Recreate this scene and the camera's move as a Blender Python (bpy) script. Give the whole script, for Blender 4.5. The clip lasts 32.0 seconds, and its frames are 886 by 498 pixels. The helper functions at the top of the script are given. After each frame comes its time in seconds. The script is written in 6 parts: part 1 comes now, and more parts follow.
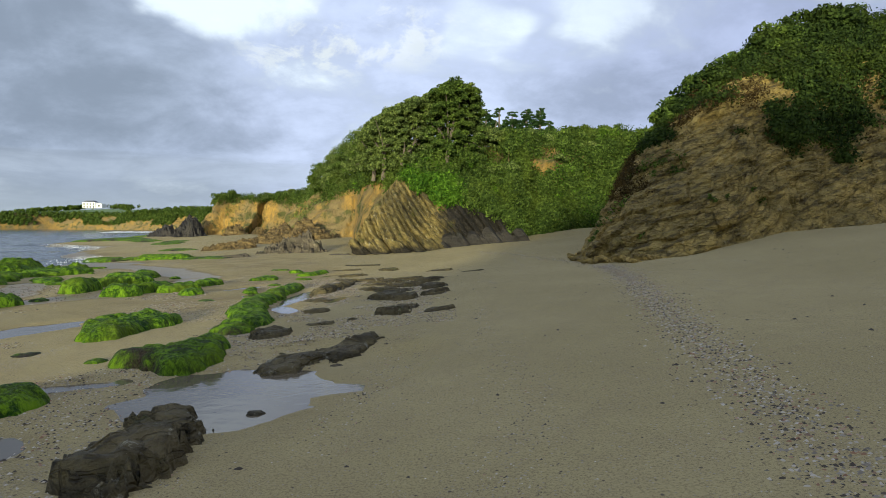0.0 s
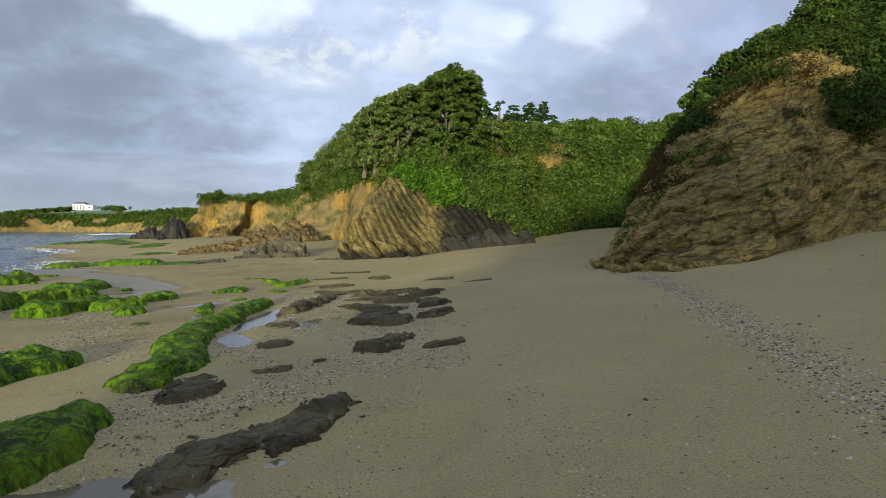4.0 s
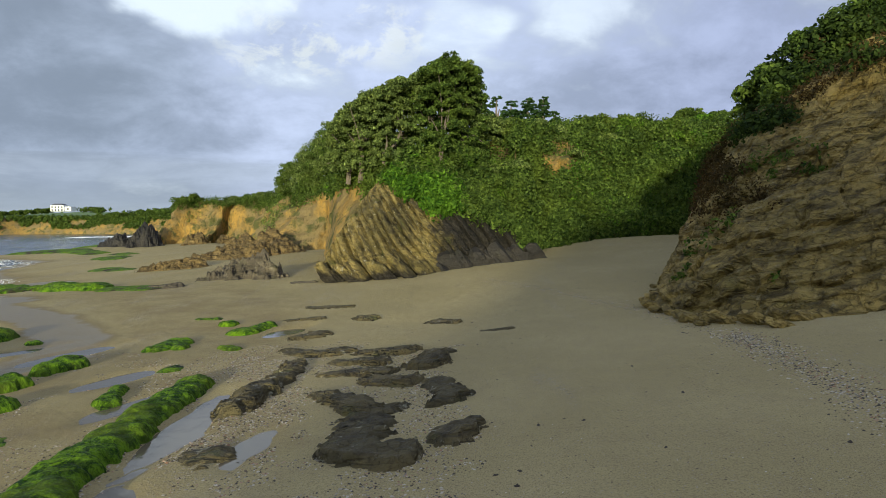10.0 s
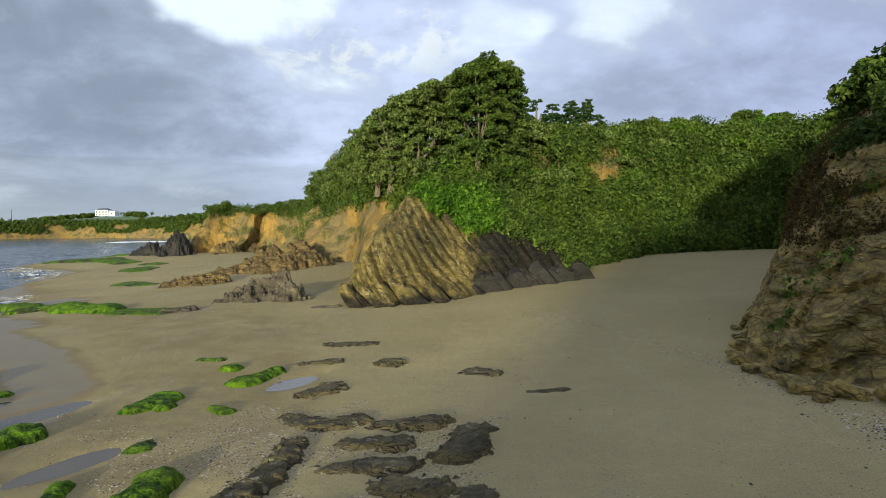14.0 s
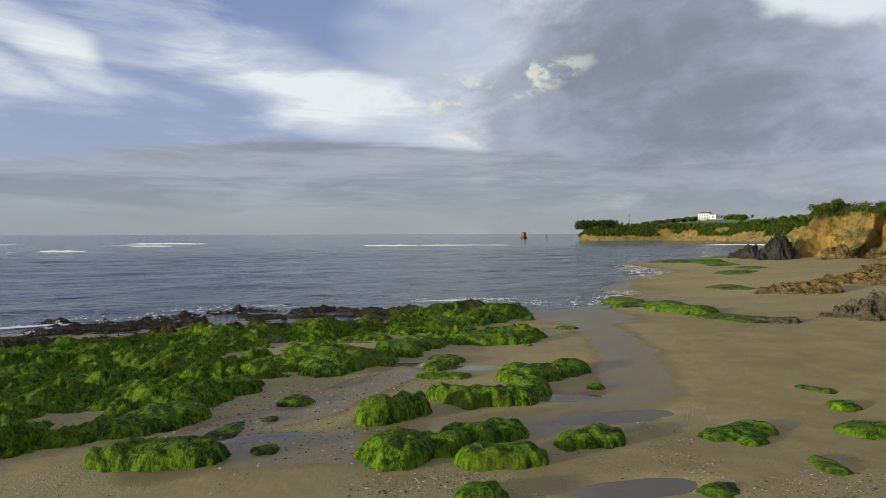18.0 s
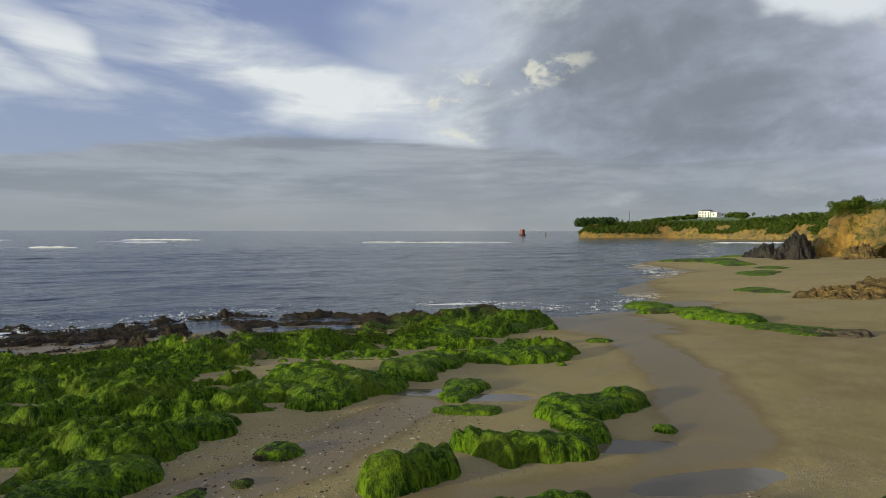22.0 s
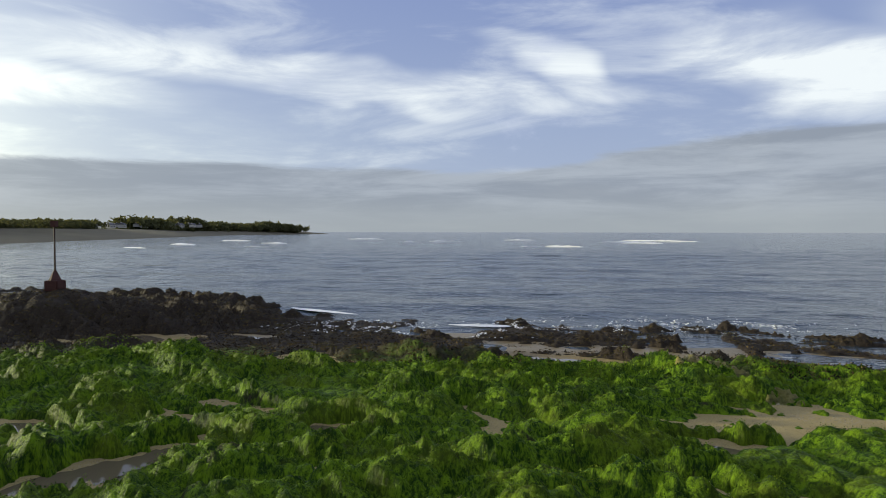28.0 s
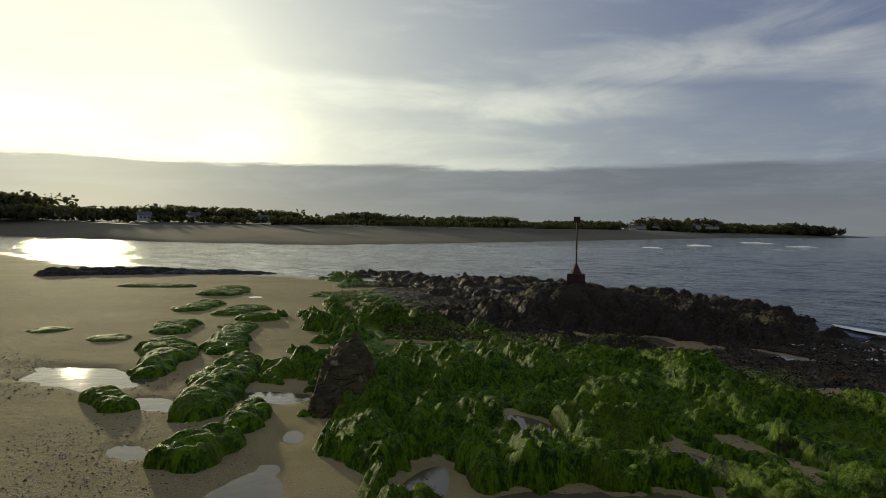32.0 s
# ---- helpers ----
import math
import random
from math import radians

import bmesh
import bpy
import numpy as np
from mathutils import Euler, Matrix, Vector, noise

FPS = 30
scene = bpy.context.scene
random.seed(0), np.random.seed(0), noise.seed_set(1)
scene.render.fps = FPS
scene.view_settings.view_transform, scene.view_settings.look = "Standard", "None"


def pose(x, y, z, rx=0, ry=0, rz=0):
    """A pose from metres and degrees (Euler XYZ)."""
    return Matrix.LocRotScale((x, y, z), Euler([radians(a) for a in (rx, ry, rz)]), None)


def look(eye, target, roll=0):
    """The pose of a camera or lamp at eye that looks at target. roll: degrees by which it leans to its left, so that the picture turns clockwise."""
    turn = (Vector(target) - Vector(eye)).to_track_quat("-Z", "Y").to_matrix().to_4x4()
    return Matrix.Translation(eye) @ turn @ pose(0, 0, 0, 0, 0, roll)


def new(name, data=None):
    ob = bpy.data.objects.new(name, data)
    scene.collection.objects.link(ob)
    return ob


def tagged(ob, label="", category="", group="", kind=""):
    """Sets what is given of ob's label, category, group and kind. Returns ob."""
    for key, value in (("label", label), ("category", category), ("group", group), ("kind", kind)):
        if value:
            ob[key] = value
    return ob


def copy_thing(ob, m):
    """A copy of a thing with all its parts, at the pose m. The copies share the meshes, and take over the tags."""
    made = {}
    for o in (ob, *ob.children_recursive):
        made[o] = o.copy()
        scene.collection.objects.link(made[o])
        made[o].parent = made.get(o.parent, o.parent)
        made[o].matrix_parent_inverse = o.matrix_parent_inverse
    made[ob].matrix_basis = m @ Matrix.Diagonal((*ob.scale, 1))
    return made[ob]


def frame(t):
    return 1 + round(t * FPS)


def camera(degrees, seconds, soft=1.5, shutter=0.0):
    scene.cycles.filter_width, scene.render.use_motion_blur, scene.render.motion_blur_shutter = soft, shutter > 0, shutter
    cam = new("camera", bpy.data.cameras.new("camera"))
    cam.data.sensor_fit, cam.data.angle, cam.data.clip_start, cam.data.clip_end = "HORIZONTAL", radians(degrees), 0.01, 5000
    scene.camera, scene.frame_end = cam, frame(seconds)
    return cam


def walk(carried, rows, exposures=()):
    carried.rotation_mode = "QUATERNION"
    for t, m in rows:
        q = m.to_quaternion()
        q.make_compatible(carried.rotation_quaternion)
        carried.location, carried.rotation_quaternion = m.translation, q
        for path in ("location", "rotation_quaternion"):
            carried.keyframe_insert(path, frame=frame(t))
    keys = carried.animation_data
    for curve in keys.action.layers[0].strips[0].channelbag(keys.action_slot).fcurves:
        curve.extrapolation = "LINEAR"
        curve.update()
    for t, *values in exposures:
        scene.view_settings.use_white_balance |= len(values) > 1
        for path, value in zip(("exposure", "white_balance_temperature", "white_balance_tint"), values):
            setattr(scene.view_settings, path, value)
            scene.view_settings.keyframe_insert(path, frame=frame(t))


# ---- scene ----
cam = camera(70.00, 32.0, soft=0.5)
ROWS = [
    (0, 0.000, 0.000, 1.782, 0.00, -2.00, -0.35),
    (0.5, 0.044, 0.416, 1.781, 0.39, -2.01, -0.20),
    (1, 0.052, 0.871, 1.792, 0.12, -2.05, -0.10),
    (1.5, 0.045, 1.350, 1.818, 0.11, -2.05, -0.05),
    (2, 0.021, 1.842, 1.814, 0.11, -2.02, -0.07),
    (2.5, -0.016, 2.355, 1.788, 0.22, -1.98, -0.12),
    (3, -0.070, 2.902, 1.778, -0.09, -1.95, -0.17),
    (3.5, -0.114, 3.472, 1.784, -0.25, -1.91, -0.19),
    (5.5, -0.300, 5.727, 1.817, -0.83, -1.90, -0.26),
    (6, -0.352, 6.245, 1.808, -0.79, -1.89, -0.23),
    (6.5, -0.382, 6.729, 1.803, -0.98, -1.84, -0.16),
    (7, -0.400, 7.135, 1.874, -1.11, -1.82, -0.11),
    (7.5, -0.417, 7.514, 2.135, -1.51, -1.87, -0.04),
    (8, -0.477, 7.887, 2.461, -1.65, -1.86, 0.07),
    (8.5, -0.536, 8.226, 2.608, -1.43, -1.86, 0.15),
    (9, -0.590, 8.581, 2.594, -1.20, -1.97, 0.19),
    (9.5, -0.618, 8.903, 2.597, -1.21, -2.06, 0.27),
    (10, -0.612, 9.277, 2.706, -1.55, -2.17, 0.31),
    (10.5, -0.676, 9.655, 2.939, -1.83, -2.16, 0.31),
    (11, -0.697, 10.016, 3.167, -1.86, -2.13, 0.29),
    (11.5, -0.698, 10.398, 3.376, -1.81, -2.07, 0.30),
    (12, -0.673, 10.730, 3.423, -1.61, -2.07, 0.32),
    (12.5, -0.666, 11.033, 3.408, -1.71, -2.05, 0.37),
    (13, -0.642, 11.385, 3.396, -1.79, -2.00, 0.44),
    (13.5, -0.573, 11.888, 3.365, -1.44, -1.90, 0.37),
    (15.5, -0.636, 13.408, 3.462, 23.18, -1.68, 0.54),
    (16, -0.845, 13.780, 3.405, 29.93, -1.51, 0.42),
    (16.5, -1.065, 14.093, 3.356, 37.74, -1.38, 0.28),
    (17, -1.289, 14.308, 3.304, 46.26, -1.27, 0.09),
    (17.5, -1.365, 14.370, 3.282, 52.62, -1.30, 0.07),
    (18, -1.504, 14.520, 3.247, 52.42, -1.39, 0.13),
    (18.5, -1.719, 14.669, 3.214, 52.20, -1.48, 0.11),
    (19, -2.000, 14.851, 3.191, 52.20, -1.58, 0.07),
    (19.5, -2.437, 15.095, 3.177, 52.24, -1.70, -0.03),
    (20, -2.921, 15.350, 3.220, 52.10, -1.70, -0.08),
    (20.5, -3.342, 15.558, 3.230, 52.13, -1.77, -0.06),
    (21, -3.731, 15.770, 3.263, 52.14, -1.75, -0.06),
    (21.5, -4.194, 15.991, 3.291, 52.17, -1.66, -0.07),
    (22, -4.546, 16.156, 3.274, 52.20, -1.68, -0.09),
    (22.5, -4.928, 16.318, 3.270, 52.10, -1.67, -0.10),
    (23, -5.267, 16.485, 3.282, 52.72, -1.64, -0.14),
    (23.5, -5.575, 16.622, 3.290, 54.40, -1.67, -0.24),
    (24, -5.878, 16.754, 3.302, 57.80, -1.73, -0.37),
    (24.5, -6.183, 16.898, 3.294, 61.41, -1.71, -0.37),
    (26.5, -7.806, 17.362, 3.119, 78.35, -1.61, -0.00),
    (27, -8.271, 17.427, 3.064, 83.75, -1.60, 0.04),
    (27.5, -8.763, 17.441, 3.020, 89.37, -1.61, 0.01),
    (28, -9.166, 17.453, 2.996, 94.97, -1.56, -0.07),
    (28.5, -9.573, 17.344, 2.962, 100.55, -1.63, 0.01),
    (29, -9.978, 17.233, 2.915, 106.14, -1.65, 0.04),
    (29.5, -10.390, 17.080, 2.868, 111.77, -1.57, -0.02),
    (30, -10.715, 16.900, 2.827, 117.75, -1.54, -0.17),
    (30.5, -10.978, 16.717, 2.803, 123.29, -1.56, -0.38),
    (31, -11.238, 16.489, 2.801, 128.98, -1.59, -0.55),
    (31.5, -11.471, 16.328, 2.786, 134.43, -1.64, -0.63),
    (32, -11.597, 16.156, 2.784, 139.34, -1.69, -0.68),
]
walk(cam, [(t, pose(x, y, z, 90 + pitch, roll, yaw)) for t, x, y, z, yaw, pitch, roll in ROWS], [(0, 0.25, 6120, -3), (9, 0.14, 6120, -3), (13, 0.26, 6120, -3), (17, -0.03, 6500, -2), (20, -0.25, 6850, -2), (24, -0.2, 6750, -2), (27, -0.1, 6680, -2), (28, 0.03, 6650, -2), (30, -0.4, 6700, -2), (32, -0.98, 6800, -2)])

# ---------- world and sun ----------
SUN_DIR = Vector((-0.21, -1.14, 0.142)).normalized()
SEA = -0.9
world = bpy.data.worlds.new("sky")
scene.world = world
world.use_nodes = True


class Nodes:
    """Small helper to write node trees."""

    def __init__(self, tree):
        self.tree = tree
        tree.nodes.clear()

    def add(self, kind, **values):
        node = self.tree.nodes.new(kind)
        for key, value in values.items():
            if key in ("operation", "blend_type", "data_type", "sky_type", "noise_dimensions", "feature", "distance", "clamp", "vector_type", "interpolation_type"):
                setattr(node, key, value)
        return node

    def link(self, a, b):
        self.tree.links.new(a, b)

    def put(self, socket, value):
        if hasattr(value, "is_output"):
            self.link(value, socket)
        elif isinstance(value, (tuple, list)) and len(value) == 3 and socket.type == "RGBA":
            socket.default_value = (*value, 1)
        else:
            socket.default_value = value

    def math(self, op, a, b=0.0, c=None):
        n = self.add("ShaderNodeMath", operation=op)
        self.put(n.inputs[0], a)
        self.put(n.inputs[1], b)
        if c is not None:
            self.put(n.inputs[2], c)
        return n.outputs[0]

    def vec(self, op, a, b=(0, 0, 0)):
        n = self.add("ShaderNodeVectorMath", operation=op)
        self.put(n.inputs[0], a)
        self.put(n.inputs[1], b)
        return n.outputs["Value"] if op in ("DOT_PRODUCT", "LENGTH") else n.outputs[0]

    def mix(self, fac, a, b, blend="MIX"):
        n = self.add("ShaderNodeMix", data_type="RGBA", blend_type=blend)
        self.put(n.inputs[0], fac)
        self.put(n.inputs[6], a)
        self.put(n.inputs[7], b)
        return n.outputs[2]

    def noise(self, vector, scale, detail=4.0, rough=0.55, distort=0.0):
        n = self.add("ShaderNodeTexNoise")
        self.link(vector, n.inputs["Vector"])
        n.inputs["Scale"].default_value = scale
        n.inputs["Detail"].default_value = detail
        n.inputs["Roughness"].default_value = rough
        n.inputs["Distortion"].default_value = distort
        return n.outputs[0]

    def add_noise_vector(self, vector, scale):
        n = self.add("ShaderNodeTexNoise")
        self.link(vector, n.inputs["Vector"])
        n.inputs["Scale"].default_value = scale
        return n.outputs["Color"]

    def voronoi(self, vector, scale, feature="F1", out="Distance"):
        n = self.add("ShaderNodeTexVoronoi", feature=feature)
        self.link(vector, n.inputs["Vector"])
        n.inputs["Scale"].default_value = scale
        return n.outputs[out]

    def ramp(self, value, lo, hi, to_lo=0.0, to_hi=1.0):
        n = self.add("ShaderNodeMapRange", interpolation_type="SMOOTHSTEP")
        self.put(n.inputs[0], value)
        for i, v in enumerate((lo, hi, to_lo, to_hi)):
            n.inputs[1 + i].default_value = v
        return n.outputs[0]

    def scaled(self, vector, s):
        return self.vec("MULTIPLY", vector, s)

    def split(self, vector):
        n = self.add("ShaderNodeSeparateXYZ")
        self.link(vector, n.inputs[0])
        return n.outputs


w = Nodes(world.node_tree)
out = w.add("ShaderNodeOutputWorld")
sky = w.add("ShaderNodeTexSky", sky_type="NISHITA")
sky.sun_disc = False
sky.sun_elevation = math.asin(SUN_DIR.z)
sky.sun_rotation = math.atan2(SUN_DIR.x, SUN_DIR.y)
way = w.vec("NORMALIZE", w.add("ShaderNodeTexCoord").outputs["Generated"])
dx, dy, dz = w.split(way)
up = w.math("MAXIMUM", dz, 0.0)
flat = w.math("ADD", up, 0.45)
comb = w.add("ShaderNodeCombineXYZ")
w.put(comb.inputs[0], w.math("DIVIDE", dx, flat))
w.put(comb.inputs[1], w.math("DIVIDE", dy, flat))
plane = comb.outputs[0]
near_sun = w.math("MAXIMUM", w.vec("DOT_PRODUCT", way, tuple(SUN_DIR)), 0.0)
glow = w.math("ADD", w.math("POWER", near_sun, 6.5), w.math("MULTIPLY", w.math("POWER", near_sun, 4.0), 0.08))
halo = w.math("POWER", near_sun, 45.0)
big = w.noise(w.scaled(plane, (0.9, 1.0, 1)), 1.7, 6.0, 0.58, 0.5)
puffs = w.noise(w.scaled(plane, (1, 1.1, 1)), 4.6, 10.0, 0.62, 0.2)
streaks = w.noise(w.scaled(way, (2.0, 2.0, 9.0)), 1.7, 8.0, 0.6, 0.5)
low_noise = w.noise(w.scaled(way, (2.2, 2.2, 18)), 1.6, 6.0, 0.62, 0.4)
# bearing from north to west and height above the horizon, in degrees, ruffled by noise
ruffle = w.split(w.vec("SUBTRACT", w.add_noise_vector(w.scaled(way, (1.0, 1.0, 2.2)), 5.0), (0.5, 0.5, 0.5)))
bearing = w.math("ADD", w.math("MULTIPLY", w.math("ARCTAN2", w.math("MULTIPLY", dx, -1.0), dy), 57.2958), w.math("MULTIPLY", ruffle[0], 16.0))
height = w.math("ADD", w.math("MULTIPLY", w.math("ARCSINE", dz), 57.2958), w.math("MULTIPLY", ruffle[1], 5.0))


def cloud_at(b0, h0, wide, tall, tilt=0.0):
    """A soft-edged cloud or gap round a bearing and height; tilt: rise in degrees for each degree of bearing."""
    u = w.math("SUBTRACT", bearing, b0)
    v = w.math("SUBTRACT", w.math("SUBTRACT", height, h0), w.math("MULTIPLY", u, tilt))
    r = w.math("ADD", w.math("POWER", w.math("ABSOLUTE", w.math("DIVIDE", u, wide)), 2.0), w.math("POWER", w.math("ABSOLUTE", w.math("DIVIDE", v, tall)), 2.0))
    return w.ramp(r, 1.3, 0.0)


def summed(*parts):
    total = parts[0]
    for p in parts[1:]:
        total = w.math("ADD", total, p)
    return total


# overcast to the north, clear with thin cirrus to the west
clear = w.ramp(bearing, 44.0, 62.0)
gap = summed(cloud_at(18, 19.5, 7.5, 4.5), w.math("MULTIPLY", cloud_at(-2, 17, 5, 3), 0.5), w.math("MULTIPLY", cloud_at(-12, 20, 6, 3.5), 0.45))
mass = summed(cloud_at(33, 14, 15, 9), cloud_at(24, 9, 14, 4), w.math("MULTIPLY", cloud_at(-16, 11, 12, 4), 0.7))
cover = w.ramp(summed(w.math("MULTIPLY", big, 0.62), w.math("MULTIPLY", puffs, 0.38), w.math("MULTIPLY", mass, 0.10), w.math("MULTIPLY", gap, -0.22), w.math("MULTIPLY", clear, -0.25)), 0.32, 0.50)
blue = w.mix(w.ramp(dz, 0.0, 0.5), (0.43, 0.49, 0.76), (0.25, 0.31, 0.66))
nish = w.mix(1.0, sky.outputs[0], (0.10, 0.10, 0.10), "MULTIPLY")
blue = w.mix(0.2, blue, nish)
cirrus = summed(w.ramp(streaks, 0.46, 0.74, 0.0, 0.42), w.math("MULTIPLY", summed(w.math("MULTIPLY", cloud_at(61, 12.2, 14, 4.0, 0.25), 1.3), cloud_at(83, 14.2, 8, 2.0, 0.25), cloud_at(106, 13.0, 27, 1.9, 0.06), cloud_at(140, 12.0, 22, 1.6, 0.05)), w.ramp(streaks, 0.30, 0.62, 0.25, 0.72)))
thin = w.mix(w.math("MINIMUM", cirrus, 1.0), blue, (0.90, 0.91, 1.02))
# the gaps in the overcast show bright thin cloud
thin = w.mix(w.math("MULTIPLY", w.math("SUBTRACT", 1.0, clear), 0.8), thin, (0.97, 0.98, 1.08))
grey = w.mix(w.ramp(summed(w.math("MULTIPLY", puffs, 0.6), w.math("MULTIPLY", big, 0.4), w.math("MULTIPLY", mass, -0.09)), 0.30, 0.64), (0.37, 0.395, 0.535), (0.64, 0.665, 0.90))
grey = w.mix(w.math("MULTIPLY", w.ramp(bearing, 10.0, 26.0), w.ramp(bearing, 62.0, 44.0)), grey, w.mix(1.0, grey, (0.70, 0.72, 0.70), "MULTIPLY"))
clouds = w.mix(cover, thin, grey)
# small sunlit cumulus heads at the edge of the overcast
heads = w.math("MULTIPLY", w.ramp(w.noise(w.scaled(way, (1, 1, 1.6)), 13.0, 8.0, 0.62, 0.3), 0.50, 0.62), w.math("MINIMUM", summed(cloud_at(48, 13, 9, 2.2, -0.1), cloud_at(52, 8.0, 2.0, 1.6), w.math("MULTIPLY", cloud_at(8, 16, 12, 3.5), 0.6)), 1.0))
clouds = w.mix(w.math("MULTIPLY", heads, 0.75), clouds, (0.95, 0.90, 0.82))
# heavier cloud over the land to the east
clouds = w.mix(w.ramp(dx, 0.0, 0.55), clouds, w.mix(1.0, clouds, (0.70, 0.70, 0.76), "MULTIPLY"))
# a long grey bank lies along the sea horizon
bank_top = summed(w.math("MULTIPLY", cloud_at(62, 8, 24, 40), 2.2), 5.6)
bank = w.ramp(w.math("SUBTRACT", summed(w.math("MULTIPLY", w.math("ARCSINE", dz), 57.2958), w.math("MULTIPLY", w.math("SUBTRACT", low_noise, 0.5), 2.2)), bank_top), 0.35, -0.35)
low_grey = w.mix(w.ramp(low_noise, 0.36, 0.66), (0.285, 0.305, 0.385), (0.43, 0.45, 0.545))
low_grey = w.mix(w.ramp(dz, 0.075, 0.0), low_grey, (0.37, 0.385, 0.43))
clouds = w.mix(w.math("MULTIPLY", bank, w.ramp(bearing, 0.0, 55.0, 0.4, 0.84)), clouds, low_grey)
sunlit = w.mix(w.math("MULTIPLY", w.math("ADD", w.math("MULTIPLY", glow, 0.85), w.math("MULTIPLY", halo, 1.1)), w.math("SUBTRACT", 1.0, w.math("MULTIPLY", bank, 0.72))), (0, 0, 0), (1.5, 1.42, 1.05))
low_band = w.math("MULTIPLY", w.math("MULTIPLY", w.math("SUBTRACT", 1.0, bank), w.ramp(dz, 0.24, 0.13)), w.math("MULTIPLY", w.math("POWER", near_sun, 2.2), w.ramp(streaks, 0.35, 0.6, 0.18, 0.5)))
sunlit = w.mix(low_band, sunlit, (1.0, 0.95, 0.62), "ADD")
total = w.mix(1.0, clouds, sunlit, "ADD")
bg = w.add("ShaderNodeBackground")
w.link(total, bg.inputs[0])
bg.inputs[1].default_value = 1.0
w.link(bg.outputs[0], out.inputs[0])

sun = new("sun", bpy.data.lights.new("sun", "SUN"))
sun.data.energy, sun.data.angle, sun.data.color = 5.0, radians(2.0), (1.0, 0.86, 0.60)
sun.matrix_world = look((0, 0, 60), Vector((0, 0, 60)) - SUN_DIR)

# ---------- materials ----------
def material(name, build):
    m = bpy.data.materials.new(name)
    m.use_nodes = True
    n = Nodes(m.node_tree)
    o = n.add("ShaderNodeOutputMaterial")
    b = n.add("ShaderNodeBsdfPrincipled")
    n.link(b.outputs[0], o.inputs[0])
    n.place = n.add("ShaderNodeNewGeometry").outputs["Position"]
    n.surface = o.inputs[0]
    build(n, b)
    return m


def bump(n, b, height, strength=0.5, distance=0.02):
    k = n.add("ShaderNodeBump")
    n.link(height, k.inputs["Height"])
    k.inputs["Strength"].default_value = strength
    k.inputs["Distance"].default_value = distance
    n.link(k.outputs[0], b.inputs["Normal"])


def sand_look(n, b):
    p = n.place
    x, y, z = n.split(p)
    big = n.noise(p, 0.25, 4)
    mid = n.noise(p, 2.2, 5, 0.6)
    fine = n.noise(p, 48.0, 5, 0.8)
    col = n.mix(n.ramp(big, 0.35, 0.65), (0.35, 0.283, 0.128), (0.41, 0.333, 0.157))
    col = n.mix(n.ramp(mid, 0.3, 0.75, 0.0, 0.45), col, (0.30, 0.235, 0.12))
    col = n.mix(n.ramp(fine, 0.44, 0.66, 0.0, 0.8), col, (0.145, 0.11, 0.052))
    col = n.mix(n.ramp(n.noise(p, 130.0, 3, 0.8), 0.5, 0.7, 0.0, 0.6), col, (0.47, 0.40, 0.23))
    bits = n.voronoi(n.vec("ADD", p, (7.1, 2.9, 0.0)), 19.0)
    col = n.mix(n.ramp(bits, 0.2, 0.12, 0.0, 0.7), col, n.mix(n.noise(p, 3.0, 3), (0.06, 0.045, 0.03), (0.58, 0.52, 0.42)))
    grains = n.voronoi(p, 26.0)
    shingle = n.noise(n.scaled(p, (1.0, 0.35, 1.0)), 0.55, 5, 0.65)
    pebble_zone = n.math("MAXIMUM", n.math("MULTIPLY", n.ramp(shingle, 0.5, 0.66), n.ramp(x, -1.5, -5.0)), n.ramp(n.noise(n.scaled(p, (1.3, 0.2, 1)), 0.8, 3), 0.60, 0.74))
    stone = n.mix(n.voronoi(p, 26.0, "F1", "Color"), (0.10, 0.085, 0.07), (0.52, 0.47, 0.40))
    col = n.mix(n.math("MULTIPLY", pebble_zone, n.ramp(grains, 0.5, 0.25, 0.0, 0.8)), col, stone)
    specks = n.ramp(n.voronoi(p, 7.0), 0.11, 0.07)
    col = n.mix(n.math("MULTIPLY", specks, 0.85), col, (0.08, 0.06, 0.045))
    shells = n.ramp(n.voronoi(n.vec("ADD", p, (3.3, 1.7, 0.0)), 5.0), 0.045, 0.03)
    col = n.mix(shells, col, (0.68, 0.63, 0.55))
    damp = n.add("ShaderNodeAttribute")
    damp.attribute_name = "damp"
    wet = n.math("MAXIMUM", n.ramp(n.math("ADD", z, n.math("MULTIPLY", n.math("SUBTRACT", big, 0.5), 0.3)), -0.64, -0.85), n.ramp(n.math("ADD", damp.outputs["Fac"], n.math("MULTIPLY", n.math("SUBTRACT", n.noise(p, 0.8, 4), 0.5), 0.8)), 0.25, 0.9))
    col = n.mix(n.math("MULTIPLY", wet, 0.7), col, (0.165, 0.115, 0.052))
    n.put(b.inputs["Base Color"], col)
    n.put(b.inputs["Roughness"], n.ramp(wet, 0.5, 1.0, 0.9, 0.32))
    n.put(b.inputs["Specular IOR Level"], n.ramp(wet, 0.5, 1.0, 0.06, 0.13))
    h = n.math("ADD", n.math("MULTIPLY", mid, 0.7), n.math("ADD", n.math("MULTIPLY", fine, 0.16), n.math("MULTIPLY", n.math("MULTIPLY", pebble_zone, n.ramp(grains, 0.5, 0.0)), 0.5)))
    bump(n, b, n.math("MULTIPLY", h, n.ramp(wet, 0.0, 1.0, 1.0, 0.3)), 0.7, 0.06)


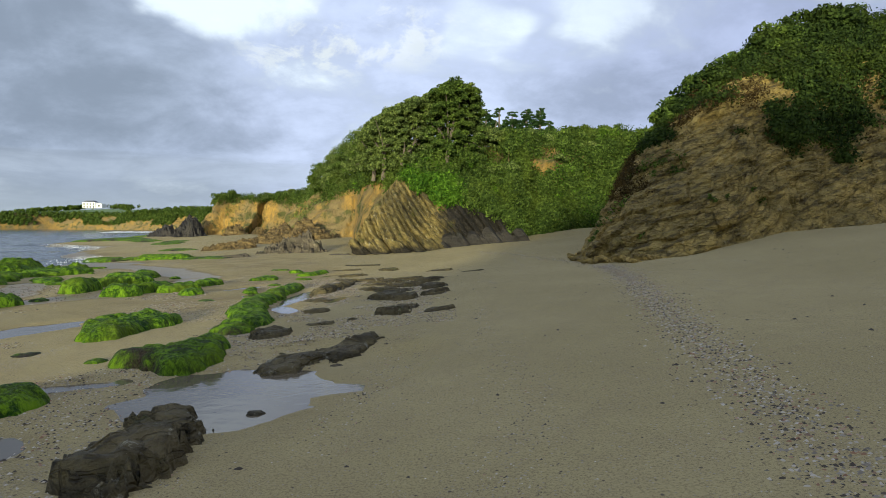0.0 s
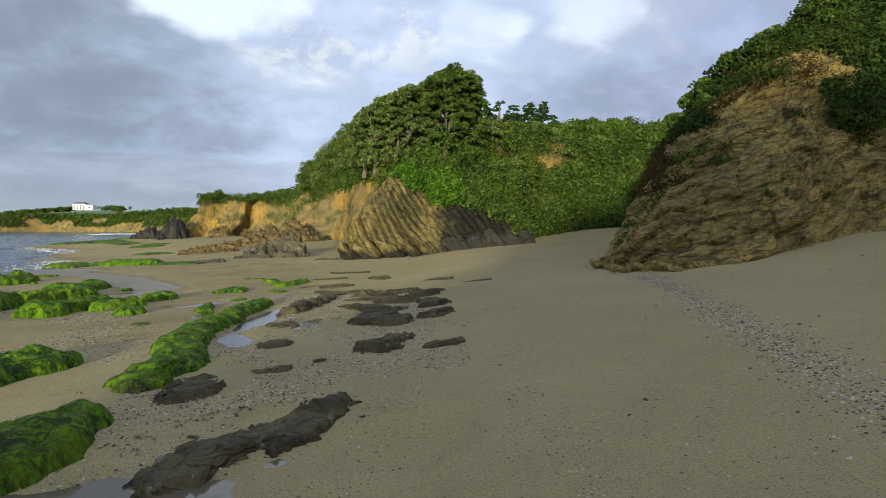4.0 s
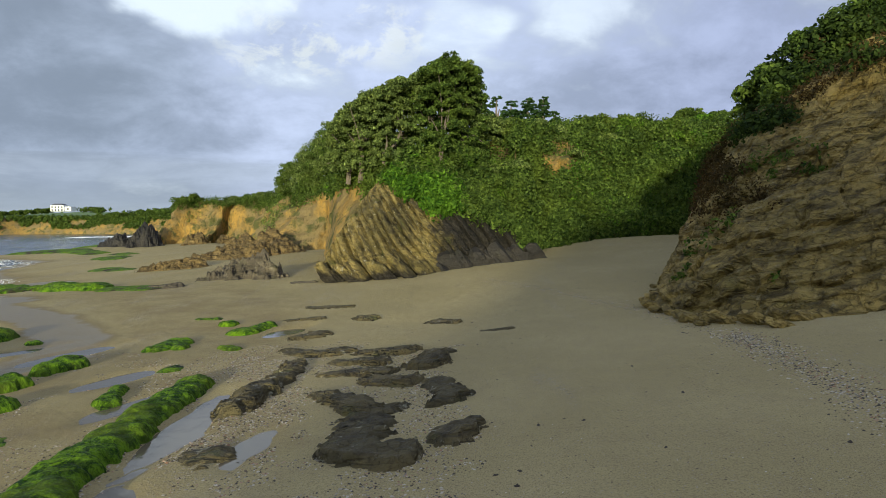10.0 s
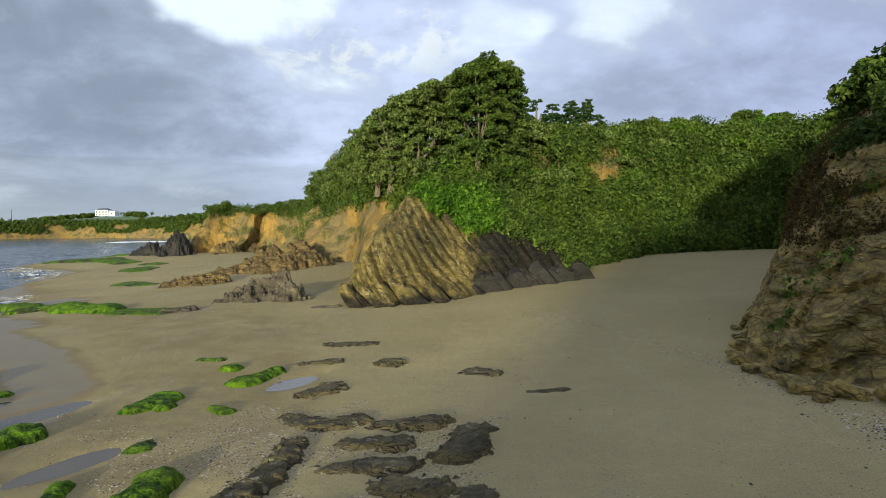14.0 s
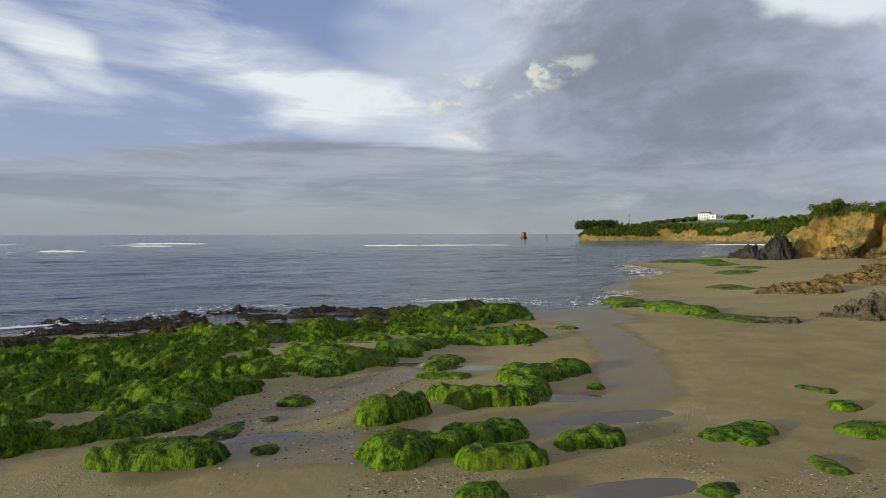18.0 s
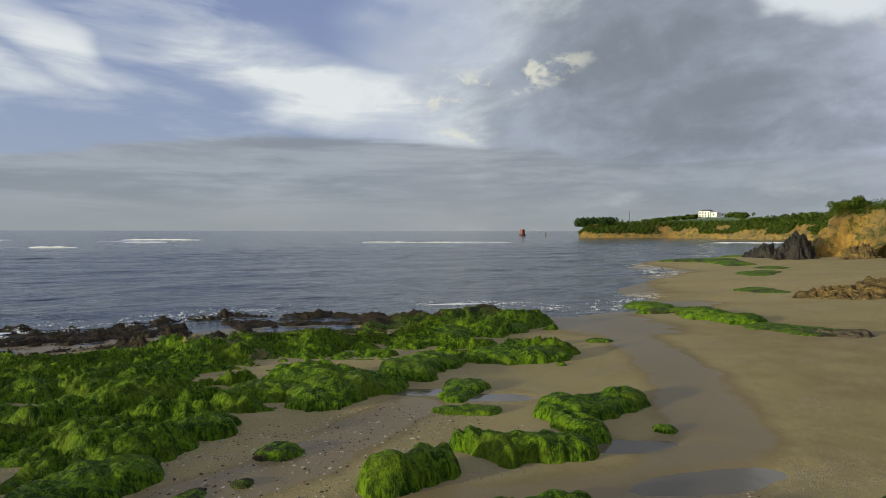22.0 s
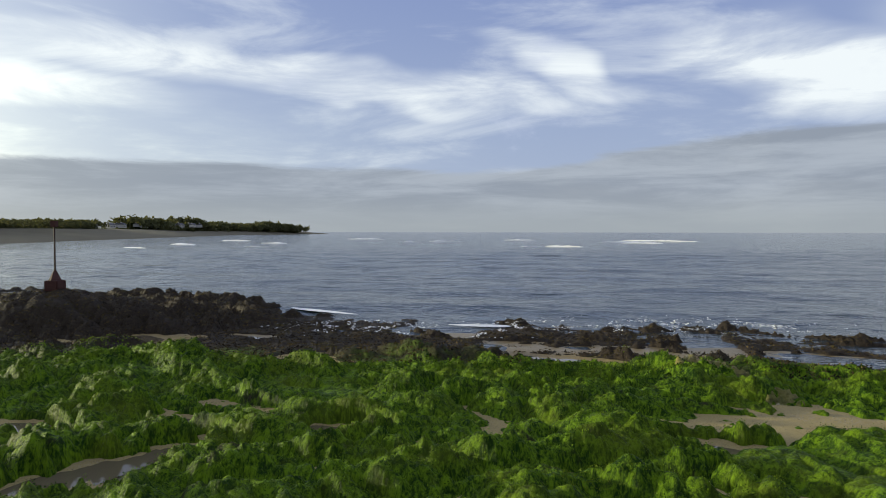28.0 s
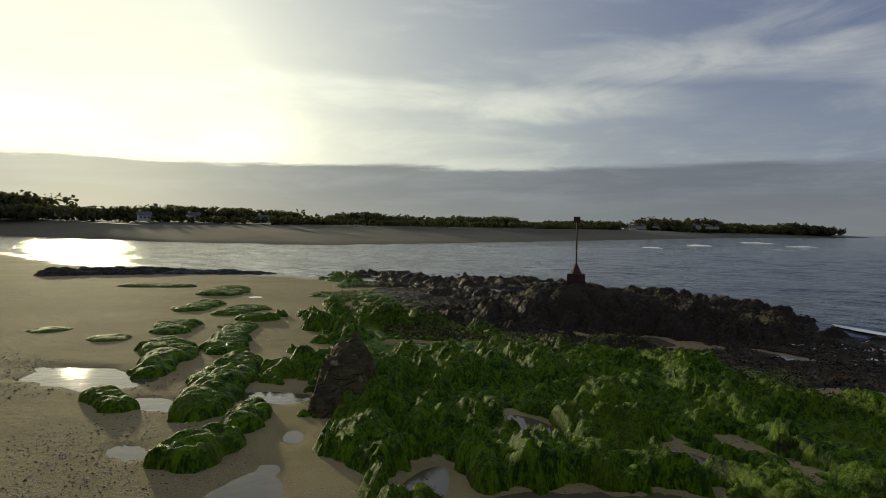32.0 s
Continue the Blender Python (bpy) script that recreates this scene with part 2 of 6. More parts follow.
def rock_look(light, mid_col, dark, lichen=0.15, rough=0.85, cracks=0.0, wet_from=None, across=(0, 0, 1)):
    """across: direction across the bedding. wet_from: place along x past which the rock is black with seeping water."""
    def build(n, b):
        p = n.place
        big = n.noise(p, 0.45, 5, 0.6)
        fine = n.noise(p, 9.0, 6, 0.65)
        layer = n.vec("ADD", n.scaled(p, (1.3, 1.3, 1.3)), n.vec("MULTIPLY", n.vec("MULTIPLY", across, (5.0, 5.0, 5.0)), n.vec("DOT_PRODUCT", p, across)))
        beds = n.noise(layer, 1.0, 5, 0.62, 0.3)
        col = n.mix(n.ramp(n.math("ADD", n.math("MULTIPLY", big, 0.6), n.math("MULTIPLY", n.noise(p, 1.6, 5, 0.7), 0.4)), 0.42, 0.60), mid_col, light)
        col = n.mix(n.ramp(beds, 0.45, 0.68, 0.0, 0.75), col, dark)
        col = n.mix(n.ramp(fine, 0.52, 0.75, 0.0, 0.8), col, dark)
        spots = n.math("MULTIPLY", n.ramp(n.noise(p, 3.5, 5, 0.7), 0.60, 0.68), lichen * 4)
        col = n.mix(n.math("MINIMUM", spots, 1.0), col, (0.50, 0.46, 0.33))
        col = n.mix(n.ramp(n.noise(p, 1.3, 4), 0.60, 0.72, 0.0, lichen * 3), col, (0.10, 0.12, 0.03))
        relief = n.math("ADD", beds, fine)
        if cracks:
            bent = n.vec("ADD", n.scaled(p, (0.55, 0.55, 2.0)), n.vec("MULTIPLY", n.add_noise_vector(p, 1.4), (0.7, 0.7, 0.7)))
            gap = n.math("MINIMUM", n.math("MULTIPLY", n.voronoi(bent, 1.7, "DISTANCE_TO_EDGE"), 1.0), n.math("MULTIPLY", n.voronoi(bent, 3.9, "DISTANCE_TO_EDGE"), 1.6))
            line = n.math("MULTIPLY", n.ramp(gap, 0.07, 0.015), n.ramp(n.noise(p, 1.9, 3), 0.38, 0.55, 0.25, 1.0))
            col = n.mix(n.math("MULTIPLY", line, cracks), col, dark)
            relief = n.math("SUBTRACT", relief, n.math("MULTIPLY", line, 0.9))
        if wet_from is not None:
            x, y, z = n.split(p)
            soak = n.math("ADD", x, n.math("MULTIPLY", n.math("SUBTRACT", n.noise(p, 0.9, 5, 0.65), 0.5), 4.0))
            wet = n.math("MAXIMUM", n.ramp(soak, wet_from - 0.4, wet_from + 0.5), n.ramp(n.math("ADD", z, n.noise(p, 1.1, 4)), 1.15, 0.75))
            col = n.mix(n.math("MULTIPLY", wet, 0.96), col, n.mix(n.ramp(fine, 0.35, 0.7), (0.010, 0.009, 0.008), (0.045, 0.038, 0.032)))
        n.put(b.inputs["Base Color"], col)
        n.put(b.inputs["Roughness"], rough)
        n.put(b.inputs["Specular IOR Level"], 0.25)
        bump(n, b, relief, 0.9, 0.12)
    return build


def algae_look(cover, zoned=False):
    """Sea-washed rock with green weed on top; cover is the share of weed."""
    def build(n, b):
        p = n.place
        normal = n.add("ShaderNodeNewGeometry").outputs["Normal"]
        big = n.noise(p, 0.7, 4, 0.6)
        tuft = n.noise(n.scaled(p, (1.0, 1.0, 0.45)), 5.0, 8, 0.72, 0.8)
        fine = n.noise(p, 28.0, 4, 0.7)
        strands = n.noise(n.scaled(p, (1.0, 1.0, 0.22)), 22.0, 5, 0.65, 0.6)
        weed = n.mix(n.ramp(n.math("ADD", n.math("MULTIPLY", tuft, 0.6), n.math("MULTIPLY", strands, 0.4)), 0.42, 0.60), (0.013, 0.044, 0.002), (0.165, 0.285, 0.011))
        weed = n.mix(n.ramp(big, 0.45, 0.7, 0.0, 0.5), weed, (0.135, 0.175, 0.014))
        weed = n.mix(n.ramp(n.noise(p, 2.6, 5, 0.65), 0.56, 0.68, 0.0, 0.45), weed, (0.035, 0.040, 0.008))
        rock = n.mix(n.ramp(fine, 0.35, 0.7), (0.016, 0.012, 0.009), (0.075, 0.058, 0.04))
        rock = n.mix(n.ramp(tuft, 0.55, 0.8, 0.0, 0.6), rock, (0.06, 0.045, 0.02))
        mask = n.ramp(n.math("ADD", n.math("MULTIPLY", big, 0.7), n.math("MULTIPLY", tuft, 0.3)), 0.53 - 0.30 * cover, 0.66 - 0.30 * cover)
        if zoned:
            x, y, z = n.split(p)
            outer = n.ramp(n.math("ADD", n.math("ADD", x, n.math("MULTIPLY", n.math("MAXIMUM", n.math("MULTIPLY", n.math("ADD", y, 1.0), -1.0), 0.0), 0.45)), n.math("MULTIPLY", n.math("SUBTRACT", n.noise(p, 0.35, 4, 0.6), 0.5), 9.0)), -28.2, -25.6, 0.0, 1.0)
            mask = n.math("MULTIPLY", mask, outer)
        n.put(b.inputs["Base Color"], n.mix(mask, rock, weed))
        n.put(b.inputs["Roughness"], n.ramp(fine, 0.3, 0.7, 0.5, 0.85))
        n.put(b.inputs["Specular IOR Level"], 0.12)
        bump(n, b, n.math("ADD", n.math("ADD", tuft, n.math("MULTIPLY", strands, 0.7)), n.math("MULTIPLY", fine, 0.4)), 1.0, 0.075)
    return build


def leaf_look(dark, light, yellow=0.2):
    def build(n, b):
        info = n.add("ShaderNodeNewGeometry")
        rnd = info.outputs["Random Per Island"]
        big = n.noise(n.place, 0.35, 3)
        col = n.mix(rnd, dark, light)
        col = n.mix(n.ramp(big, 0.45, 0.7, 0.0, yellow), col, (0.16, 0.20, 0.025))
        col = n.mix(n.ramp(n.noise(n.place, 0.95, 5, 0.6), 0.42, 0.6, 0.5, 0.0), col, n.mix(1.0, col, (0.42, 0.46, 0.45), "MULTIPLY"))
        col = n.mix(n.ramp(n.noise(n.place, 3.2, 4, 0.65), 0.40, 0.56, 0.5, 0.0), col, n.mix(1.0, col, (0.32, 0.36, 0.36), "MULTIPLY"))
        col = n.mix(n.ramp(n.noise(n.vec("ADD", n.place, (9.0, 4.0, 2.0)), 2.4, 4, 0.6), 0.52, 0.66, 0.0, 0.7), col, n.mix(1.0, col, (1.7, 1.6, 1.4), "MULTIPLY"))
        n.put(b.inputs["Base Color"], col)
        n.put(b.inputs["Roughness"], 0.7)
        n.put(b.inputs["Specular IOR Level"], 0.1)
        thin = n.add("ShaderNodeBsdfTranslucent")
        n.put(thin.inputs[0], n.mix(1.0, col, (1.5, 1.35, 0.7), "MULTIPLY"))
        both = n.add("ShaderNodeMixShader")
        both.inputs[0].default_value = 0.35
        n.link(b.outputs[0], both.inputs[1])
        n.link(thin.outputs[0], both.inputs[2])
        n.link(both.outputs[0], n.surface)
    return build


def earth_look(n, b):
    p = n.place
    streak = n.noise(n.scaled(p, (2.5, 2.5, 0.35)), 1.2, 5, 0.6)
    big = n.noise(p, 0.3, 4)
    fine = n.noise(p, 8.0, 5, 0.65)
    col = n.mix(n.ramp(streak, 0.35, 0.65), (0.35, 0.215, 0.055), (0.22, 0.15, 0.055))
    col = n.mix(n.ramp(big, 0.42, 0.6), col, (0.20, 0.15, 0.07))
    col = n.mix(n.ramp(fine, 0.5, 0.75, 0.0, 0.7), col, (0.13, 0.10, 0.04))
    col = n.mix(n.ramp(n.noise(p, 0.5, 5, 0.65), 0.50, 0.62), col, (0.085, 0.085, 0.03))
    col = n.mix(n.ramp(n.noise(p, 1.7, 5, 0.7), 0.58, 0.68), col, (0.06, 0.055, 0.03))
    n.put(b.inputs["Base Color"], col)
    n.put(b.inputs["Roughness"], 0.95)
    n.put(b.inputs["Specular IOR Level"], 0.1)
    bump(n, b, n.math("ADD", streak, fine), 0.8, 0.15)


def grass_look(n, b):
    p = n.place
    col = n.mix(n.noise(p, 0.5, 4), (0.03, 0.07, 0.012), (0.10, 0.16, 0.03))
    col = n.mix(n.ramp(n.noise(p, 6.0, 4), 0.4, 0.7), col, (0.05, 0.075, 0.018))
    n.put(b.inputs["Base Color"], col)
    n.put(b.inputs["Roughness"], 0.9)
    bump(n, b, n.noise(p, 3.0, 5), 0.9, 0.3)


def water_look(rough, body, ripple, dist, stretch=(1, 1, 1)):
    def build(n, b):
        p = n.scaled(n.place, stretch)
        n.put(b.inputs["Base Color"], body)
        n.put(b.inputs["Roughness"], rough)
        n.put(b.inputs["IOR"], 1.33)
        n.put(b.inputs["Specular IOR Level"], 0.5)
        h = n.math("ADD", n.noise(p, ripple, 4, 0.6), n.math("MULTIPLY", n.noise(p, ripple * 0.22, 3, 0.5), 2.2))
        bump(n, b, h, 1.0, dist)
    return build


def plain(col, rough=0.7, vary=0.25, scale=6.0):
    def build(n, b):
        f = n.noise(n.place, scale, 4)
        n.put(b.inputs["Base Color"], n.mix(f, tuple(c * (1 - vary) for c in col), tuple(min(1, c * (1 + vary)) for c in col)))
        n.put(b.inputs["Roughness"], rough)
        bump(n, b, f, 0.3, 0.01)
    return build


SAND = material("beach sand", sand_look)
CLIFF_ROCK = material("buff schist", rock_look((0.43, 0.31, 0.095), (0.24, 0.178, 0.056), (0.036, 0.027, 0.013), 0.05, 0.9, 0.32, None, (-0.382, -0.139, 0.914)))
SLAB_ROCK = material("lichened schist", rock_look((0.33, 0.25, 0.085), (0.135, 0.108, 0.040), (0.022, 0.018, 0.013), 0.18, 0.85, 0.2, 0.1, (0.749, -0.159, 0.643)))
DARK_ROCK = material("dark wet rock", rock_look((0.155, 0.122, 0.056), (0.102, 0.083, 0.038), (0.045, 0.036, 0.02), 0.12, 0.75, 0.2))
PALE_ROCK = material("grey brown boulder", rock_look((0.15, 0.122, 0.08), (0.095, 0.078, 0.055), (0.03, 0.026, 0.02), 0.05))
GREEN_ROCK = material("green weed on rock", algae_look(0.85))
REEF_ROCK = material("weed zones on reef", algae_look(0.8, True))
MIXED_ROCK = material("patchy weed on rock", algae_look(0.45))
YELLOW_ROCK = material("yellow lichened rock", rock_look((0.30, 0.26, 0.10), (0.17, 0.17, 0.05), (0.06, 0.06, 0.025), 0.2))
BUFF_ROCK = material("brown shore rock", rock_look((0.25, 0.17, 0.065), (0.15, 0.105, 0.045), (0.05, 0.038, 0.022), 0.05, 0.85, 0.5))
WET_ROCK = material("black wet schist", rock_look((0.045, 0.039, 0.033), (0.027, 0.024, 0.021), (0.012, 0.011, 0.010), 0.02, 0.5))
EARTH = material("ochre earth cliff", earth_look)
GRASS = material("rough grass", grass_look)
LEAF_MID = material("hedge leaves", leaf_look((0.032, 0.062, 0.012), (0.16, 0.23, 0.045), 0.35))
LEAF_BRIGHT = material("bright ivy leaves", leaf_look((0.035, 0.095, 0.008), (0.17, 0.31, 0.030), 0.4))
# green scrub with the east cliff's shade put into the leaf colour
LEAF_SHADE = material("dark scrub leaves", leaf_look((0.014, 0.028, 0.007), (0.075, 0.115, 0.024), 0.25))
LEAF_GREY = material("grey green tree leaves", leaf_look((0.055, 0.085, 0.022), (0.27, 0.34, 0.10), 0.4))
LEAF_DARK = material("dark pine needles", leaf_look((0.018, 0.045, 0.014), (0.075, 0.135, 0.04), 0.1))
# olive leaves with distance haze mixed into the base colour
LEAF_HAZE = material("distant olive trees", leaf_look((0.07, 0.08, 0.045), (0.15, 0.155, 0.085), 0.1))
LEAF_DRY = material("dry bracken", leaf_look((0.035, 0.024, 0.010), (0.12, 0.075, 0.028), 0.1))
BARK = material("grey bark", plain((0.15, 0.12, 0.09), 0.9, 0.4))
SEA_WATER = material("sea water", water_look(0.10, (0.035, 0.05, 0.06), 0.9, 0.30, (1.0, 0.55, 1.0)))
POOL_WATER = material("still pool water", water_look(0.04, (0.13, 0.105, 0.068), 5.0, 0.004))
FOAM = material("white foam", plain((0.80, 0.81, 0.82), 0.8, 0.1, 3.0))
RUST = material("rust red paint", plain((0.055, 0.014, 0.011), 0.7, 0.4))
RED = material("red buoy paint", plain((0.22, 0.06, 0.05), 0.6, 0.2))
IRON = material("weathered iron", plain((0.055, 0.032, 0.026), 0.7, 0.4))
WHITE = material("white render", plain((0.80, 0.79, 0.75), 0.8, 0.06))
PALE_WALL = material("weathered pale render", plain((0.45, 0.44, 0.41), 0.85, 0.12))
SLATE = material("slate roof", plain((0.09, 0.09, 0.10), 0.7, 0.2))
GLASS = material("dark window", plain((0.03, 0.035, 0.04), 0.15, 0.1))
DUNE = material("far dune", plain((0.11, 0.095, 0.055), 0.95, 0.3, 0.05))
FAR_WOOD = material("far wood", plain((0.035, 0.045, 0.025), 0.95, 0.4, 0.1))
FIELD = material("far field", plain((0.11, 0.17, 0.045), 0.95, 0.2, 0.05))


def pebble_look(n, b):
    rnd = n.add("ShaderNodeNewGeometry").outputs["Random Per Island"]
    col = n.mix(n.ramp(rnd, 0.2, 0.95), (0.068, 0.054, 0.038), (0.48, 0.42, 0.32))
    col = n.mix(n.ramp(n.math("FRACT", n.math("MULTIPLY", rnd, 17.0)), 0.8, 0.9, 0.0, 0.7), col, (0.33, 0.17, 0.09))
    n.put(b.inputs["Base Color"], col)
    n.put(b.inputs["Roughness"], 0.8)
    n.put(b.inputs["Specular IOR Level"], 0.15)


PEBBLE = material("mixed shingle", pebble_look)


def weed_look(dark, light, tips):
    def build(n, b):
        p = n.place
        rnd = n.add("ShaderNodeNewGeometry").outputs["Random Per Island"]
        patch = n.noise(p, 2.3, 6, 0.68, 0.5)
        col = n.mix(n.ramp(n.math("ADD", patch, n.math("MULTIPLY", n.math("SUBTRACT", rnd, 0.5), 0.16)), 0.40, 0.64), dark, light)
        col = n.mix(n.ramp(n.noise(p, 0.6, 4), 0.5, 0.68, 0.0, 0.7), col, tips)
        n.put(b.inputs["Base Color"], col)
        n.put(b.inputs["Roughness"], 0.7)
        n.put(b.inputs["Specular IOR Level"], 0.15)
        thin = n.add("ShaderNodeBsdfTranslucent")
        n.put(thin.inputs[0], col)
        both = n.add("ShaderNodeMixShader")
        both.inputs[0].default_value = 0.08
        n.link(b.outputs[0], both.inputs[1])
        n.link(thin.outputs[0], both.inputs[2])
        n.link(both.outputs[0], n.surface)
    return build


WEED_TUFT = material("loose green weed", weed_look((0.014, 0.046, 0.002), (0.18, 0.30, 0.012), (0.17, 0.22, 0.016)))
BROWN_WEED = material("loose brown weed", weed_look((0.012, 0.009, 0.005), (0.13, 0.095, 0.035), (0.10, 0.09, 0.02)))
SCRAP = material("dry dark weed scraps", plain((0.045, 0.033, 0.02), 0.9, 0.3))

# ---------- tools ----------
def lattice(ix, iy, iz, seed):
    ix, iy, iz = np.atleast_1d(ix), np.atleast_1d(iy), np.atleast_1d(iz)
    h = (ix * 374761393 + iy * 668265263 + iz * 1442695041 + seed * 974634777) & 0xFFFFFFFF
    h = ((h ^ (h >> 13)) * 1274126177) & 0xFFFFFFFF
    h = ((h ^ (h >> 16)) * 2246822519) & 0xFFFFFFFF
    return ((h ^ (h >> 15)) & 0xFFFFFF) / float(0x7FFFFF) - 1.0


def grain(x, y, z=0.0, seed=0):
    """Smooth value noise in -1..1 on arrays."""
    x, y, z = np.broadcast_arrays(np.asarray(x, float), np.asarray(y, float), np.asarray(z, float))
    fx, fy, fz = np.floor(x), np.floor(y), np.floor(z)
    ix, iy, iz = fx.astype(np.int64), fy.astype(np.int64), fz.astype(np.int64)
    u, v, s = x - fx, y - fy, z - fz
    u, v, s = u * u * (3 - 2 * u), v * v * (3 - 2 * v), s * s * (3 - 2 * s)
    total = 0
    for a in (0, 1):
        for b in (0, 1):
            for c in (0, 1):
                total = total + (u if a else 1 - u) * (v if b else 1 - v) * (s if c else 1 - s) * lattice(ix + a, iy + b, iz + c, seed)
    return total if x.ndim else total[0]


def fbm(x, y, z=0.0, octaves=4, seed=0, gain=0.5):
    total, amp = 0, 1.0
    for i in range(octaves):
        k = 2.03 ** i
        total = total + amp * grain(np.asarray(x) * k, np.asarray(y) * k, np.asarray(z) * k, seed + i)
        amp *= gain
    return total


def smooth(a, b, v):
    t = np.clip((np.asarray(v, float) - a) / (b - a), 0, 1)
    return t * t * (3 - 2 * t)


def mesh(name, verts, faces, mat, shade=True):
    me = bpy.data.meshes.new(name)
    if isinstance(faces, np.ndarray):
        v = np.ascontiguousarray(verts, dtype=np.float32)
        count, k = faces.shape
        me.vertices.add(len(v))
        me.vertices.foreach_set("co", v.ravel())
        me.loops.add(count * k)
        me.loops.foreach_set("vertex_index", np.ascontiguousarray(faces, dtype=np.int32).ravel())
        me.polygons.add(count)
        me.polygons.foreach_set("loop_start", np.arange(0, count * k, k, dtype=np.int32))
        me.update(calc_edges=True)
    else:
        me.from_pydata([tuple(v) for v in np.asarray(verts, float)], [], faces)
    me.materials.append(mat)
    me.polygons.foreach_set("use_smooth", np.full(len(me.polygons), bool(shade)))
    me.update()
    return me


def sheet_faces(m, n, wrap=False):
    i, j = np.meshgrid(np.arange(m - 1), np.arange(n if wrap else n - 1), indexing="ij")
    a, k = (i * n + j).ravel(), (j + 1) % n
    b = (i * n + k).ravel()
    return np.stack([a, b, b + n, a + n], 1)


def sheet(name, X, Y, Z, mat, wrap=False, shade=True):
    m, n = X.shape
    return mesh(name, np.stack([X.ravel(), Y.ravel(), Z.ravel()], 1), sheet_faces(m, n, wrap), mat, shade)


def thing(name, label, category, group="", kind="", at=(0, 0, 0), data=None):
    ob = tagged(new(name, data), label, category, group, kind)
    ob.location = at
    return ob


def child(name, data, parent, label="", at=(0, 0, 0)):
    ob = new(name, data)
    ob.parent = parent
    ob.location = at
    if label:
        ob["label"] = label
    return ob


def part(name, bm, mat, parent, label="", shade=False):
    me = bpy.data.meshes.new(name)
    bm.to_mesh(me)
    bm.free()
    me.materials.append(mat)
    if shade:
        me.polygons.foreach_set("use_smooth", [True] * len(me.polygons))
    return child(name, me, parent, label)


def box(cx, cy, cz, sx, sy, sz, bevel=0.0, top=1.0):
    bm = bmesh.new()
    bmesh.ops.create_cube(bm, size=1.0)
    for v in bm.verts:
        k = top if v.co.z > 0 else 1.0
        v.co = (cx + v.co.x * sx * k, cy + v.co.y * sy * k, cz + v.co.z * sz)
    if bevel:
        bmesh.ops.bevel(bm, geom=bm.edges[:], offset=bevel, segments=2, affect="EDGES")
    return bm


def tube(points, radii, sides=8):
    """A round bar or limb along points."""
    bm = bmesh.new()
    rings = []
    for i, (p, r) in enumerate(zip(points, radii)):
        p = Vector(p)
        ahead = (Vector(points[min(i + 1, len(points) - 1)]) - Vector(points[max(i - 1, 0)])).normalized()
        q = ahead.to_track_quat("Z", "Y")
        rings.append([bm.verts.new(p + q @ Vector((r * math.cos(a), r * math.sin(a), 0))) for a in (2 * math.pi * k / sides for k in range(sides))])
    for a, b in zip(rings, rings[1:]):
        for k in range(sides):
            bm.faces.new((a[k], a[(k + 1) % sides], b[(k + 1) % sides], b[k]))
    bm.faces.new(rings[0][::-1])
    bm.faces.new(rings[-1])
    return bm


def inside(poly, X, Y):
    """Signed distance to a polygon, positive inside."""
    best = np.full(X.shape, 1e9)
    odd = np.zeros(X.shape, bool)
    for (x0, y0), (x1, y1) in zip(poly, poly[1:] + poly[:1]):
        ex, ey = x1 - x0, y1 - y0
        t = np.clip(((X - x0) * ex + (Y - y0) * ey) / (ex * ex + ey * ey), 0, 1)
        best = np.minimum(best, np.hypot(X - x0 - t * ex, Y - y0 - t * ey))
        if y0 != y1:
            odd ^= ((y0 > Y) != (y1 > Y)) & (X < (x1 - x0) * (Y - y0) / (y1 - y0) + x0)
    return np.where(odd, best, -best)


# ---------- beach ----------
POOLS = []


def pool_at(x, y, half_length, half_width, turn):
    POOLS.append((x, y, half_length, half_width, turn))


# on the sand
pool_at(-2.75, 8.1, 1.75, 1.2, 60), pool_at(-4.5, 5.7, 0.8, 0.4, 80), pool_at(-5.2, 8.4, 0.7, 0.25, 20), pool_at(-3.95, 15.9, 0.8, 0.34, 105), pool_at(-8.8, 13.2, 1.3, 0.5, 75)
pool_at(-4.30, 19.0, 1.7, 0.34, 90), pool_at(-3.0, 17.9, 0.8, 0.28, 80), pool_at(-4.75, 27.6, 0.9, 0.35, 60), pool_at(-5.75, 20.3, 0.9, 0.3, 70)
pool_at(-7.0, 22.2, 0.9, 0.3, 60), pool_at(-11.2, 25.6, 1.0, 0.35, 60), pool_at(-12.9, 18.9, 1.2, 0.22, 70), pool_at(-9.6, 24.9, 1.5, 0.35, 70)
# along the inner edge of the reef
pool_at(-16.8, 24.7, 1.1, 0.32, 55), pool_at(-15.2, 25.9, 1.0, 0.32, 55), pool_at(-19.8, 21.2, 0.9, 0.4, 60), pool_at(-20.1, 29.3, 0.5, 0.3, 60)
pool_at(-14.6, 0.5, 1.9, 0.75, 110), pool_at(-15.2, 3.7, 0.6, 0.35, 110), pool_at(-17.2, 4.5, 0.75, 0.42, 140), pool_at(-16.4, 6.9, 0.35, 0.2, 60), pool_at(-14.1, 6.2, 0.4, 0.2, 100)
pool_at(-14.6, 8.9, 1.2, 0.45, 40), pool_at(-19.7, 2.2, 0.5, 0.3, 120), pool_at(-25.1, -14.0, 0.6, 0.45, 40)
